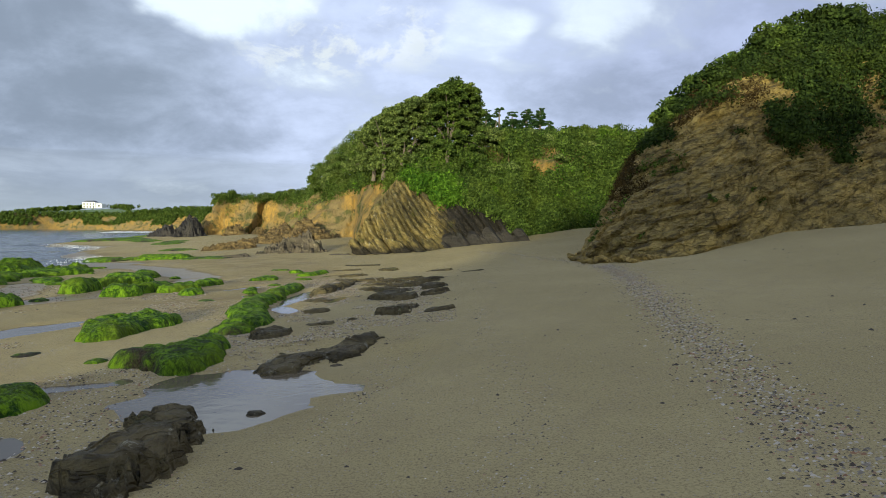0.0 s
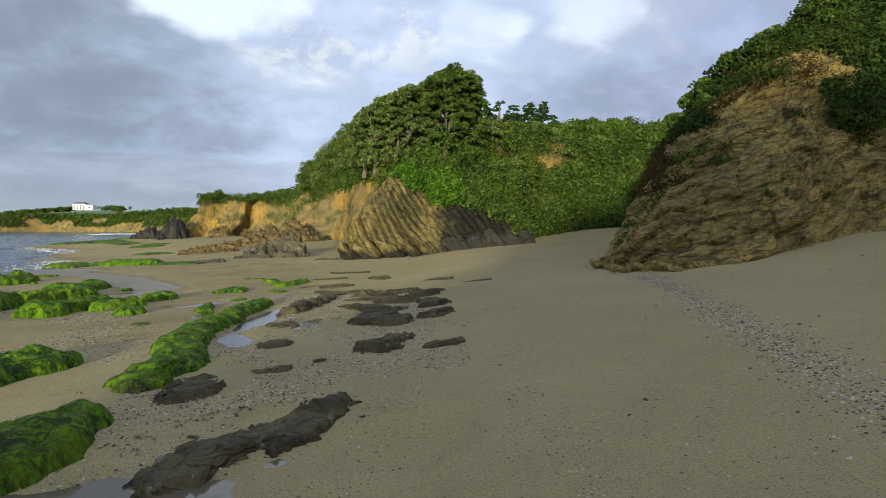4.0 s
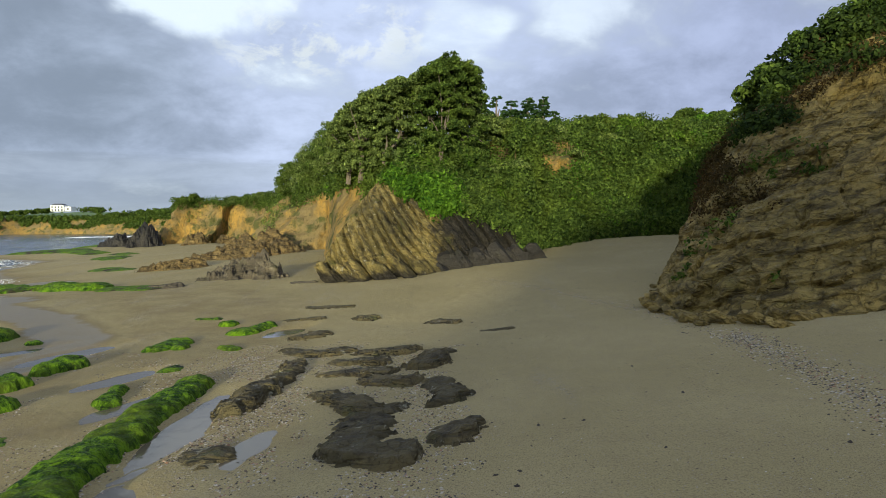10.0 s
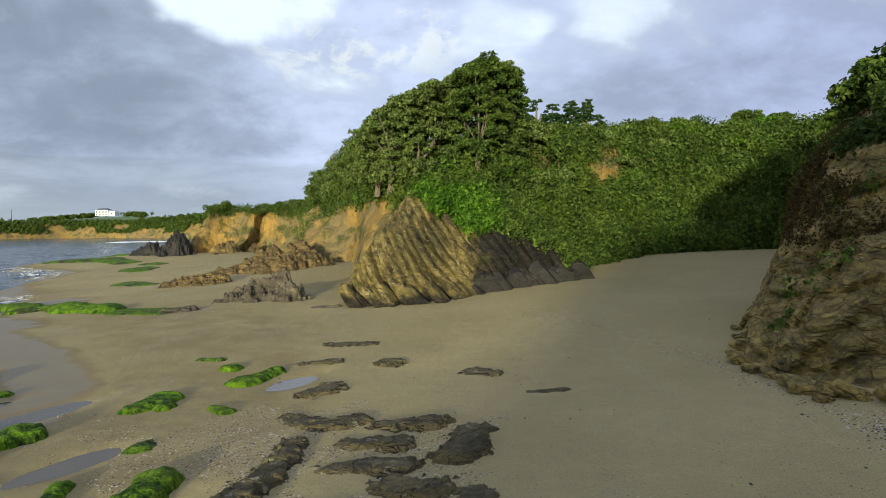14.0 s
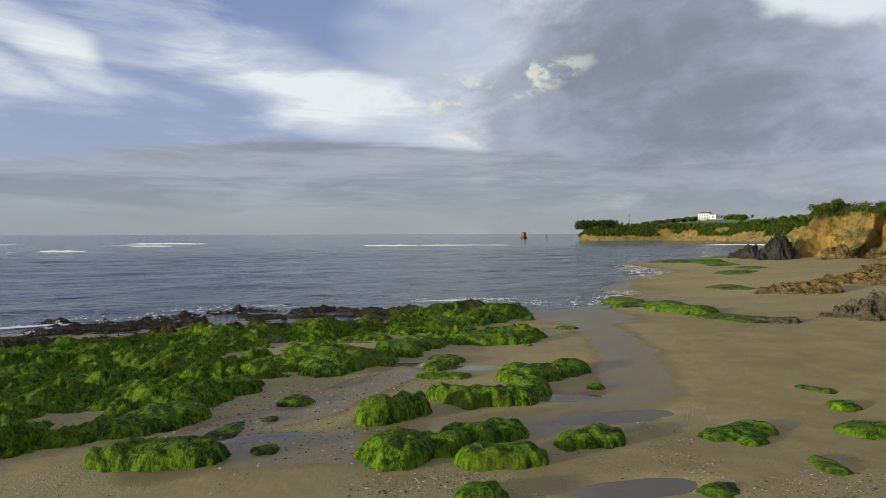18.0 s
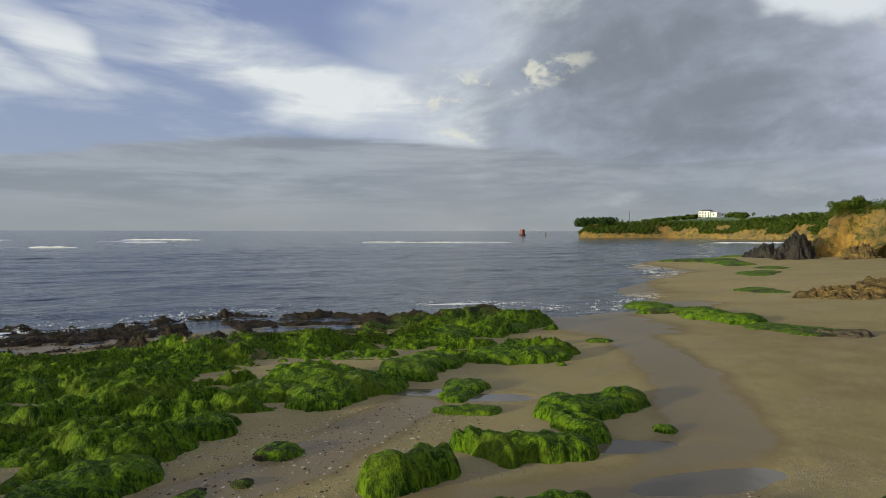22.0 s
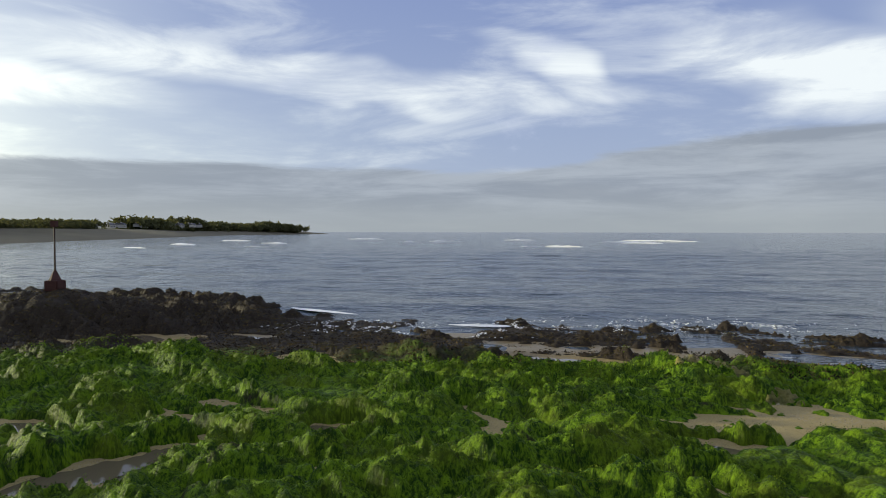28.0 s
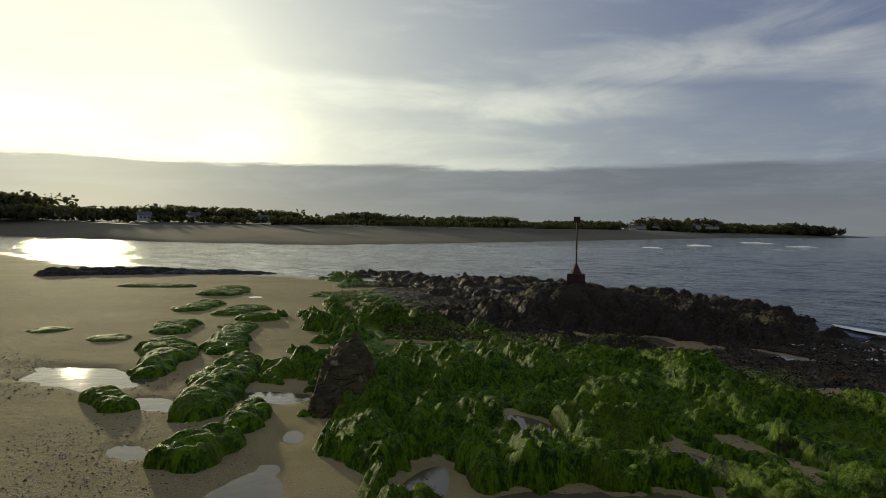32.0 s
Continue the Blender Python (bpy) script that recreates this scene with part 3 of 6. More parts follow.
# within the reef
pool_at(-23.5, 1.1, 1.0, 0.35, 130), pool_at(-19.9, 9.0, 0.9, 0.3, 70), pool_at(-16.8, 9.8, 0.8, 0.35, 40), pool_at(-20.6, 11.7, 0.7, 0.26, 70), pool_at(-18.5, 12.0, 1.0, 0.3, 165)
pool_at(-17.5, 11.1, 1.1, 0.4, 150), pool_at(-20.4, 14.7, 0.7, 0.28, 70), pool_at(-27.4, 19.5, 2.0, 0.7, 70), pool_at(-28.6, 27.6, 1.8, 0.8, 60), pool_at(-30.4, 5.1, 0.9, 0.5, 60), pool_at(-31.2, 8.5, 0.9, 0.4, 70)
PROFILE_X = [-400, -80, -55, -42, -30, -15, -6, -1, 5, 8.5, 10.2, 12.5, 16, 25, 60, 400]
PROFILE_Z = [-9, -4.0, -2.0, -1.1, -0.72, -0.52, -0.38, -0.18, 0.45, 0.8, 1.2, 1.65, 2.0, 2.3, 2.7, 3.0]


def near_line(line, X, Y):
    best = np.full(X.shape, 1e9)
    for (x0, y0), (x1, y1) in zip(line, line[1:]):
        ex, ey = x1 - x0, y1 - y0
        t = np.clip(((X - x0) * ex + (Y - y0) * ey) / (ex * ex + ey * ey), 0, 1)
        best = np.minimum(best, np.hypot(X - x0 - t * ex, Y - y0 - t * ey))
    return best


def shore_shift(Y):
    """How far the waterline is pushed to the east at each place along the shore."""
    return np.interp(Y, [-250, -110, -72, -50, -35, -15, 10, 25, 36, 43, 60, 90, 130, 200], [26, 22, 16, 12, 2, -3, 1.5, 3.5, 6.5, 13, 11, 0, -14, -20])


def base_ground(X, Y):
    X, Y = np.asarray(X, float), np.asarray(Y, float)
    near = smooth(-8, -30, X)
    z = np.interp(X - near * shore_shift(Y), PROFILE_X, PROFILE_Z)
    back = smooth(30, 52, Y)
    z = np.where(z > 0, z * (1 - 0.6 * back), z)
    z = z + np.clip(Y - 28, 0, 30) * 0.036 * smooth(-24, -7, X) * smooth(130, 60, Y)
    z = z + 0.32 * smooth(43, 51, Y) * smooth(2, 9, X) * smooth(130, 60, Y)
    # sand banked up against the ochre cliff
    bank = 0.6 - 0.078 * near_line([(-37, 94), (-29, 91), (-23, 82), (-18, 68), (-11, 62)], X, Y)
    z = np.where(Y > 40, np.maximum(z, bank) + 0.12 * np.exp(-np.abs(z - bank) * 3), z)
    z = z + 0.045 * grain(X * 0.16, Y * 0.16, 0.3, 5) + 0.02 * grain(X * 0.6, Y * 0.5, 1.7, 6)
    return z


def pool_level(px, py, rx, ry, turn):
    c, s = math.cos(radians(turn)), math.sin(radians(turn))
    a = np.linspace(0, 2 * math.pi, 12)
    u, v = 1.85 * rx * np.cos(a), 1.85 * ry * np.sin(a)
    return float(base_ground(px + u * c - v * s, py + u * s + v * c).min()) - 0.02


def ground_z(X, Y):
    X, Y = np.asarray(X, float), np.asarray(Y, float)
    z = base_ground(X, Y)
    for px, py, rx, ry, turn in POOLS:
        c, s = math.cos(radians(turn)), math.sin(radians(turn))
        u, v = (X - px) * c + (Y - py) * s, -(X - px) * s + (Y - py) * c
        d = np.hypot(u / rx, v / ry) + 0.36 * fbm(X * 1.3, Y * 1.3, 2.2, 3, 8)
        z = np.minimum(z, pool_level(px, py, rx, ry, turn) + 0.10 * np.clip(d - 1.0, -0.6, 40) + np.clip(d - 1.5, 0, 40) ** 2)
    return z


def spaced(lo, hi, step, far, growth=1.22):
    a = list(np.arange(lo, hi + 1e-6, step))
    s = step
    while a[-1] < far:
        s *= growth
        a.append(a[-1] + s)
    s, b = step, [a[0]]
    while b[-1] > -far:
        s *= growth
        b.append(b[-1] - s)
    return np.array(b[:0:-1] + a)


gx, gy = spaced(-36, 26, 0.17, 4500), spaced(-12, 64, 0.19, 4500)
GX, GY = np.meshgrid(gx, gy, indexing="ij")
ground_mesh = sheet("ground", GX, GY, ground_z(GX, GY), SAND)


# water draining over the sand keeps it wet along two runnels and round the pools
damp = smooth(2.0, 0.3, near_line([(-24, 40), (-18, 35), (-13.5, 31), (-10.6, 27.5), (-9.6, 24.5), (-11.3, 20.2), (-12.5, 18)], GX, GY))
damp = np.maximum(damp, smooth(1.3, 0.3, near_line([(-15.8, 24), (-14, 20.5), (-13.8, 18.6), (-12.2, 17)], GX, GY)))
damp = np.maximum(damp, smooth(4.5, 1.0, near_line([(-24, 47), (-26, 41), (-20, 37)], GX, GY)))
for px, py, hx, hy, turn in POOLS:
    damp = np.maximum(damp, 0.45 * smooth(hx + 0.5, hx * 0.8, np.hypot(GX - px, GY - py)))
damp = np.maximum(damp, 0.5 * smooth(7.0, 1.5, near_line([(-14, 40), (-8, 32), (-7, 24), (-8, 18)], GX, GY)))
damp = np.maximum(damp, 0.40 * smooth(5.0, 1.5, near_line([(-13.8, 8), (-15.5, 1), (-18.5, -7), (-22, -16), (-26, -28)], GX, GY)))
layer = ground_mesh.attributes.new("damp", "FLOAT", "POINT")
layer.data.foreach_set("value", damp.ravel().astype(np.float32))
thing("ground", "damp tan beach sand with scattered shingle and shells", "beach", kind="structure", data=ground_mesh)

sx, sy = spaced(-120, -20, 0.5, 4500, 1.12), spaced(-120, 130, 0.6, 4500, 1.12)
SX, SY = np.meshgrid(sx, sy, indexing="ij")
fade = smooth(500, 60, np.hypot(SX + 30, SY - 20))
swell = 0.07 * np.sin(0.55 * (SX * 0.93 - SY * 0.2) + 1.5 * grain(SX * 0.05, SY * 0.03, 0, 3)) + 0.075 * fbm(SX * 0.6, SY * 0.24, 0, 3, 4)
thing("water", "calm grey blue sea with small ripples", "sea", kind="structure", data=sheet("water", SX, SY, SEA + fade * swell, SEA_WATER))

for px, py, rx, ry, turn in POOLS:
    n = 40
    ang = np.linspace(0, 2 * math.pi, n, endpoint=False)
    wob = 1.55 + 0.16 * np.sin(3 * ang + px) + 0.10 * np.sin(5 * ang + py)
    pts = [(0, 0, 0)] + [(k * rx * math.cos(a), k * ry * math.sin(a), 0) for a, k in zip(ang, wob)]
    pool = thing("tide_pool", "shallow clear tide pool lying in the sand between rocks", "tide pool", "tide pools", data=mesh("tide_pool", pts, [(0, i + 1, (i + 1) % n + 1) for i in range(n)], POOL_WATER), at=(px, py, pool_level(px, py, rx, ry, turn)))
    pool.rotation_euler.z = radians(turn)


# ---------- cliffs ----------
def resample(points, step):
    p = np.array(points, float)
    d = np.concatenate([[0], np.cumsum(np.hypot(*np.diff(p[:, :2], axis=0).T))])
    s = np.arange(0, d[-1], step)
    q = np.stack([np.interp(s, d, p[:, k]) for k in range(p.shape[1])], 1)
    for _ in range(int(0.8 / step)):
        q[1:-1] = (q[:-2] + 2 * q[1:-1] + q[2:]) / 4
    return q


def cliff_surface(line, step, rows, rise, relief):
    """line: foot x, y and crest x, y, z along the cliff. rise: share of the way inland at each share of the height.
    Returns arrays and the inland direction."""
    q = resample(line, step)
    inx, iny = q[:, 2] - q[:, 0], q[:, 3] - q[:, 1]
    run = np.hypot(inx, iny) + 1e-9
    inx, iny = inx / run, iny / run
    v = np.linspace(0, 1, rows)
    low = base_ground(q[:, 0], q[:, 1]) - 0.45
    V, U = np.meshgrid(v, np.arange(len(q)), indexing="ij")
    setb = np.interp(V, *rise) * run[U]
    X, Y = q[U, 0] + inx[U] * setb, q[U, 1] + iny[U] * setb
    Z = low[U] + (q[U, 4] - low[U]) * V
    push = relief(X, Y, Z, V) * (1 - 0.6 * smooth(0.8, 1, V))
    return X - inx[U] * push, Y - iny[U] * push, Z + 0.25 * push * smooth(0.0, 0.15, V), inx[U], iny[U]


def strata(dip, strike, thick, depth, rough, seed, blocky=0.4, bend=1.0, fine=1.0):
    """Relief of tilted beds: steps of rock across the bedding, broken by joints."""
    nx, ny, nz = math.sin(dip) * math.cos(strike), math.sin(dip) * math.sin(strike), math.cos(dip)

    def relief(X, Y, Z, V):
        wob = bend * 0.9 * grain(X * 0.3, Y * 0.3, Z * 0.3, seed) + bend * 0.22 * grain(X * 1.1, Y * 1.1, Z * 1.1, seed + 3)
        d = (X * nx + Y * ny + Z * nz + wob) / thick
        k = np.floor(d)
        saw = lattice(k.astype(np.int64), np.zeros_like(k, np.int64), np.zeros_like(k, np.int64), seed)
        edge = smooth(0, 0.2, d - k) * smooth(1.0, 0.7, d - k)
        joint = fbm(X * 1.6, Y * 1.6, Z * 1.6 + saw * 3, 3, seed + 9)
        block = grain(np.floor(X * 1.1 + saw * 5) * 3.7, np.floor(Y * 1.1) * 2.3, k * 1.9, seed + 12)
        side = X * 0.8 - Y * 0.6 + saw * 5 + 0.5 * grain(X * 0.7, Y * 0.7, Z * 0.7, seed + 15)
        crack = np.abs(side * 1.25 - np.round(side * 1.25)) / 1.25
        joint = fine * joint - 0.9 * blocky * smooth(0.09, 0.0, crack)
        strong = 0.45 + 0.55 * smooth(-0.4, 0.5, grain(X * 0.5, Y * 0.5, Z * 0.5, seed + 14))
        return depth * strong * (0.45 * saw + 0.35 * edge + blocky * block) + rough * fbm(X * 0.45, Y * 0.45, Z * 0.45, 3, seed + 5) + 0.35 * depth * joint
    return relief


def beds(*layers):
    """Thick and thin beds laid over one another."""
    return lambda X, Y, Z, V: sum(layer(X, Y, Z, V) for layer in layers)


def cliff(name, label, line, mat, step=0.16, rows=60, rise=((0, 1), (0, 1)), relief=None):
    surface = cliff_surface(line, step, rows, rise, relief)
    return thing(name, label, "cliff", kind="structure", data=sheet(name, *surface[:3], mat, shade=False)), surface


EAST = [(30, 54, 34, 52, 11), (21, 44, 24, 44, 10.4), (14.5, 36.5, 17.5, 37.5, 9.0), (10.2, 32.0, 14.6, 34.6, 8.2), (6.6, 29.2, 13.2, 33.2, 7.6), (5.15, 26.2, 11.45, 31.0, 7.1), (5.3, 24.0, 11.2, 29.8, 7.0), (6.1, 23.0, 11.8, 29.6, 7.7), (7.6, 21.9, 12.6, 29.6, 8.4), (9.2, 21.8, 13.5, 29.6, 9.4), (10.8, 22.3, 14.6, 29.8, 10.1), (13.6, 22.8, 16.2, 30.0, 10.9), (20, 23.0, 21.4, 30.0, 11.8), (30, 22.5, 32.5, 29.5, 12.2), (39, 19, 45, 22, 10.5), (40, 0, 47, 0, 11), (30, -16, 36, -22, 13.5), (10, -26, 12, -33, 14.5), (-6.5, -27, -5.5, -33, 14), (-13.5, -26, -10, -31, 7.5), (-15.5, -30, -11, -36, 8), (-10, -50, -4, -52, 9), (10, -90, 20, -90, 9)]
BACK = [(4.6, 45.4, 5.0, 49.2, 8.4), (5.4, 47.5, 5.6, 51.2, 8.9), (6.8, 49.6, 7.0, 53.6, 9.3), (10.0, 51.2, 10.2, 55.2, 9.7), (16.2, 52.2, 16.6, 56.2, 10.0), (23, 51.5, 25, 55, 10.3), (28, 49, 33, 51, 11.0)]
HEAD = [(-7.8, 54.3, -7.5, 57.1, 6.7), (-6.7, 47.8, -6.0, 51.5, 6.3), (-5.6, 44.5, -4.7, 47.8, 6.0), (-4.1, 42.6, -3.2, 45.5, 6.1), (-2.4, 42.0, -1.5, 45.0, 6.7), (-0.4, 42.8, 0.2, 45.9, 7.2), (1.4, 44.4, 1.8, 47.8, 7.7), (3.6, 46.5, 3.7, 49.8, 8.1), (4.8, 47.6, 4.9, 51.5, 8.4), (5.7, 49.6, 6.0, 53.4, 8.7)]
SLAB = [(-6.0, 40.9, -5.8, 41.2, 0.5), (-5.6, 40.2, -5.0, 41.6, 2.4), (-5.1, 39.7, -4.3, 42.8, 3.6), (-4.2, 39.5, -3.1, 44.0, 5.2), (-2.6, 39.6, -1.7, 44.2, 5.5), (-0.8, 40.3, -0.1, 44.0, 5.2), (0.9, 41.2, 1.5, 44.6, 4.7), (3.1, 42.8, 3.4, 45.4, 4.0), (4.6, 44.0, 4.9, 46.0, 2.7), (5.5, 45.1, 5.9, 46.6, 1.5)]
OCHRE = [(-46, 122, -40, 124, 6.0), (-38.6, 96, -35, 99, 5.8), (-35.2, 89.4, -33.4, 94.5, 5.9), (-33.2, 92.6, -31.6, 96, 6.1), (-31.2, 92.0, -29.8, 96, 6.2), (-28.8, 89.4, -27.4, 95, 6.2), (-28.6, 94.2, -26.6, 97, 6.3), (-26.4, 92.0, -24.6, 95, 6.3), (-25.0, 93.6, -22.5, 95, 6.3), (-22.2, 84.5, -18.0, 86.0, 6.3), (-19.0, 71.5, -14.6, 75.0, 6.2), (-16.8, 66.0, -12.8, 70.5, 6.2), (-14.0, 63.6, -11.4, 68.6, 6.3), (-11.6, 63.6, -9.8, 67.5, 6.6), (-9.4, 64.8, -8.2, 67.5, 6.9), (-8.2, 62.0, -6.0, 64.5, 7.0), (-6.5, 55.0, -3.5, 57.0, 7.0)]

# out of view; its eastern crest is raised to shade the east cliff
cliff("cliff_south", "unseen buff rock cliff behind the cove, raised to shade its east side", EAST[13:], CLIFF_ROCK, 0.5, 30, ((0, 0.3, 0.8, 1), (0, 0.3, 0.7, 1)), strata(radians(27), radians(-15), 0.6, 0.3, 0.5, 13))
east_cliff, EAST_S = cliff("cliff_east", "folded buff schist cliff with earth and shrubs above", EAST[:14], CLIFF_ROCK, 0.085, 120, ((0, 0.06, 0.3, 0.6, 0.8, 1), (0, 0.05, 0.24, 0.48, 0.68, 1)), beds(strata(radians(24), radians(200), 0.62, 0.36, 0.3, 11, 0.7, 1.0), strata(radians(24), radians(200), 0.21, 0.15, 0.0, 19, 0.5, 1.0)))
back_cliff, BACK_S = cliff("cliff_back", "steep overgrown back cliff with bare ochre scars", BACK, EARTH, 0.2, 48, ((0, 0.5, 0.9, 1), (0, 0.45, 0.8, 1)), strata(radians(80), 0.3, 1.2, 0.15, 1.5, 21))
head_cliff, HEAD_S = cliff("headland", "ochre earth headland overgrown with scrub and topped by trees", HEAD, EARTH, 0.2, 60, ((0, 0.5, 0.8, 1), (0, 0.4, 0.72, 1)), strata(radians(70), radians(20), 0.9, 0.2, 0.6, 31))
slab_cliff, SLAB_S = cliff("rock_slab", "leaning outcrop of tilted lichened schist beds, black and wet at one end", SLAB, SLAB_ROCK, 0.075, 90, ((0, 0.1, 0.45, 0.7, 1), (0, 0.03, 0.26, 0.5, 1)), strata(radians(50), radians(-12), 0.30, 0.62, 0.24, 31, 0.16, 0.24, 0.6))
ochre_cliff, OCHRE_S = cliff("cliff_ochre", "sunlit ochre earth cliff above sand", OCHRE, EARTH, 0.2, 56, ((0, 0.3, 0.6, 1), (0, 0.45, 0.75, 1)), strata(radians(60), radians(-150), 0.9, 0.25, 0.7, 41))


def turf(name, line, reach, climb, inland):
    """Rough ground running inland from the crest of a cliff."""
    q = resample(line, 0.5)
    k = np.linspace(0, 1, 14)[:, None] ** 1.3
    X, Y = q[None, :, 2] + inland[0] * reach * k, q[None, :, 3] + inland[1] * reach * k
    Z = q[None, :, 4] + climb * k + 0.3 * fbm(X * 0.3, Y * 0.3, 0, 3, 2) * smooth(0, 0.2, k) - 0.1
    thing(name, "rough green turf on the cliff top", "grass", kind="structure", data=sheet(name, X, Y, Z, GRASS))


turf("turf_east", EAST[3:14], 26, 1.0, (0.55, 0.83))
turf("turf_far_east", EAST[12:16], 60, 3.0, (1, 0.1))
# unseen ground behind the raised southern crest
turf("turf_south", EAST[15:], 70, 4.0, (0.75, -0.65))
turf("turf_back", BACK, 60, 2.0, (0.2, 1))
turf("turf_head", HEAD[1:], 14, 1.5, (0.25, 1))
turf("turf_ochre", OCHRE[2:], 60, 2.5, (0.75, 0.66))


# ---------- reef and rocks ----------
REEF = [(-14.2, 16.5), (-15.0, 18.3), (-16.9, 21.0), (-16.9, 22.6), (-18.0, 27.0), (-16.3, 29.8), (-20, 33), (-24, 36.4), (-28, 36.5), (-32, 33), (-36, 27), (-37.5, 18), (-38, 12), (-41, 7), (-46, -5), (-50, -19), (-45, -27), (-37, -32), (-32.5, -19), (-26, -10.5), (-21.5, -3.0), (-18.8, 1.7), (-17.5, 5.3), (-15.8, 8.8), (-14.0, 12)]
rx = np.concatenate([np.arange(-51, -26, 0.13), np.arange(-26, -12.5, 0.055)])
ry = np.concatenate([np.arange(-33, -6, 0.15), np.arange(-6, 30, 0.055), np.arange(30, 38, 0.12)])
RX, RY = np.meshgrid(rx, ry, indexing="ij")


def reef_z(X, Y):
    d = inside(REEF, X, Y) + 1.0 * fbm(X * 0.45, Y * 0.45, 0, 3, 51)
    u, v = X * 0.5 + Y * 0.866, -X * 0.866 + Y * 0.5
    wu, wv = u + 0.7 * grain(X * 0.4, Y * 0.4, 3, 52), v + 0.7 * grain(X * 0.4, Y * 0.4, 9, 52)
    ridges = 1 - np.abs(fbm(wu * 0.24, wv * 0.6, 0.5, 3, 53))
    lumps = 1.25 * np.sqrt(np.abs(fbm(wu * 0.75, wv * 1.3, 0.2, 2, 57)) + 0.01)
    tufts = fbm(wu * 2.4, wv * 3.6, 0.7, 2, 59, 0.5)
    z = -1.10 + 0.42 * ridges + 0.50 * lumps + 0.17 * np.sqrt(np.abs(tufts) + 0.003) + 0.16 * np.sqrt(np.abs(fbm(wu * 4.6, wv * 6.5, 0.3, 3, 65)) + 0.003) - 0.09
    gully = smooth(0.62, 0.98, 1 - np.abs(grain(wu * 0.11, wv * 0.3, 4.4, 61)))
    z = z - 0.42 * gully * smooth(0.78, 0.92, 0.5 + 0.5 * grain(X * 0.15, Y * 0.15, 8, 67) + 0.25)
    # the raised outcrop under the beacon
    t = np.clip(((X + 45) * 13 + (Y + 25) * 25) / (13 * 13 + 25 * 25), 0, 1)
    far = np.hypot(X + 45 - 13 * t, Y + 25 - 25 * t)
    z = z + 0.36 * smooth(6.5, 0.5, far) * (0.10 + 0.90 * t ** 1.5)
    t2 = np.clip(((X + 32) * -5 + (Y - 0) * 12) / 169, 0, 1)
    far2 = np.hypot(X + 32 + 5 * t2, Y - 12 * t2)
    z = z + 0.42 * smooth(4, 0.5, far2) * (1 - t2)
    # low wet gap between the weed and the outer ledges
    gap = np.abs(X + 27.6 - 0.10 * (Y - 5) + 1.2 * grain(Y * 0.2, 0, 0, 63))
    z = z - 0.32 * smooth(1.6, 0.3, gap) * smooth(-6, 2, Y)
    z = z - 0.64 * smooth(-26.0, -30, X) * smooth(3, 10, Y)
    z = z - 0.2 * smooth(-26.5, -30, X) * smooth(6, 1, Y)
    z = z - 0.34 * smooth(-1.5, -7, Y) * smooth(-22, -28, X)
    near_mark = smooth(3.2, 0.4, np.hypot(X + 32.6, Y - 0.1))
    z = z + (0.66 + 0.12 * tufts - z) * near_mark
    # flat weed lies over the low rock between the lumps
    low = base_ground(X, Y) + 0.03 + 0.07 * np.sqrt(np.abs(tufts) + 0.003) + 0.05 * grain(wu * 3, wv * 5, 0, 69)
    bare = smooth(0.25, 0.5, grain(X * 0.33, Y * 0.33, 6, 71))
    fill = np.maximum(smooth(20, 14, Y), smooth(-24.5, -26.5, X))
    z = np.maximum(z, np.where(d > 0.3, low - 0.12 * bare - 0.3 * (1 - fill), -9))
    z = z - 0.85 * smooth(0.8, -0.9, d)
    for px, py, hx, hy, turn in POOLS:
        c, s = math.cos(radians(turn)), math.sin(radians(turn))
        a, b = (X - px) * c + (Y - py) * s, -(X - px) * s + (Y - py) * c
        e = np.hypot(a / (hx * 1.3), b / (hy * 1.6)) + 0.25 * tufts
        z = z - 0.7 * smooth(1.15, 0.7, e)
    return np.where(d < -2, -3, z)


reef = thing("reef", "broad low reef thick with bright green seaweed, brown towards the sea", "reef", kind="structure", data=sheet("reef", RX, RY, reef_z(RX, RY), REEF_ROCK))


LOOKS = {
    "green": (GREEN_ROCK, "low rounded rock under bright green seaweed on the sand"),
    "mixed": (MIXED_ROCK, "low dark rock with patches of green seaweed on the sand"),
    "dark": (DARK_ROCK, "flat dark brown rock lying in the sand"),
    "pale": (PALE_ROCK, "grey brown boulder on the sand"),
    "buff": (BUFF_ROCK, "brown weathered rock ridge on the sand"),
    "black": (WET_ROCK, "black wet rock at the foot of the ochre cliff"),
    "yellow": (YELLOW_ROCK, "yellowish lichened rock at the shore"),
}
ROCK_SEED = iter(range(3, 900))


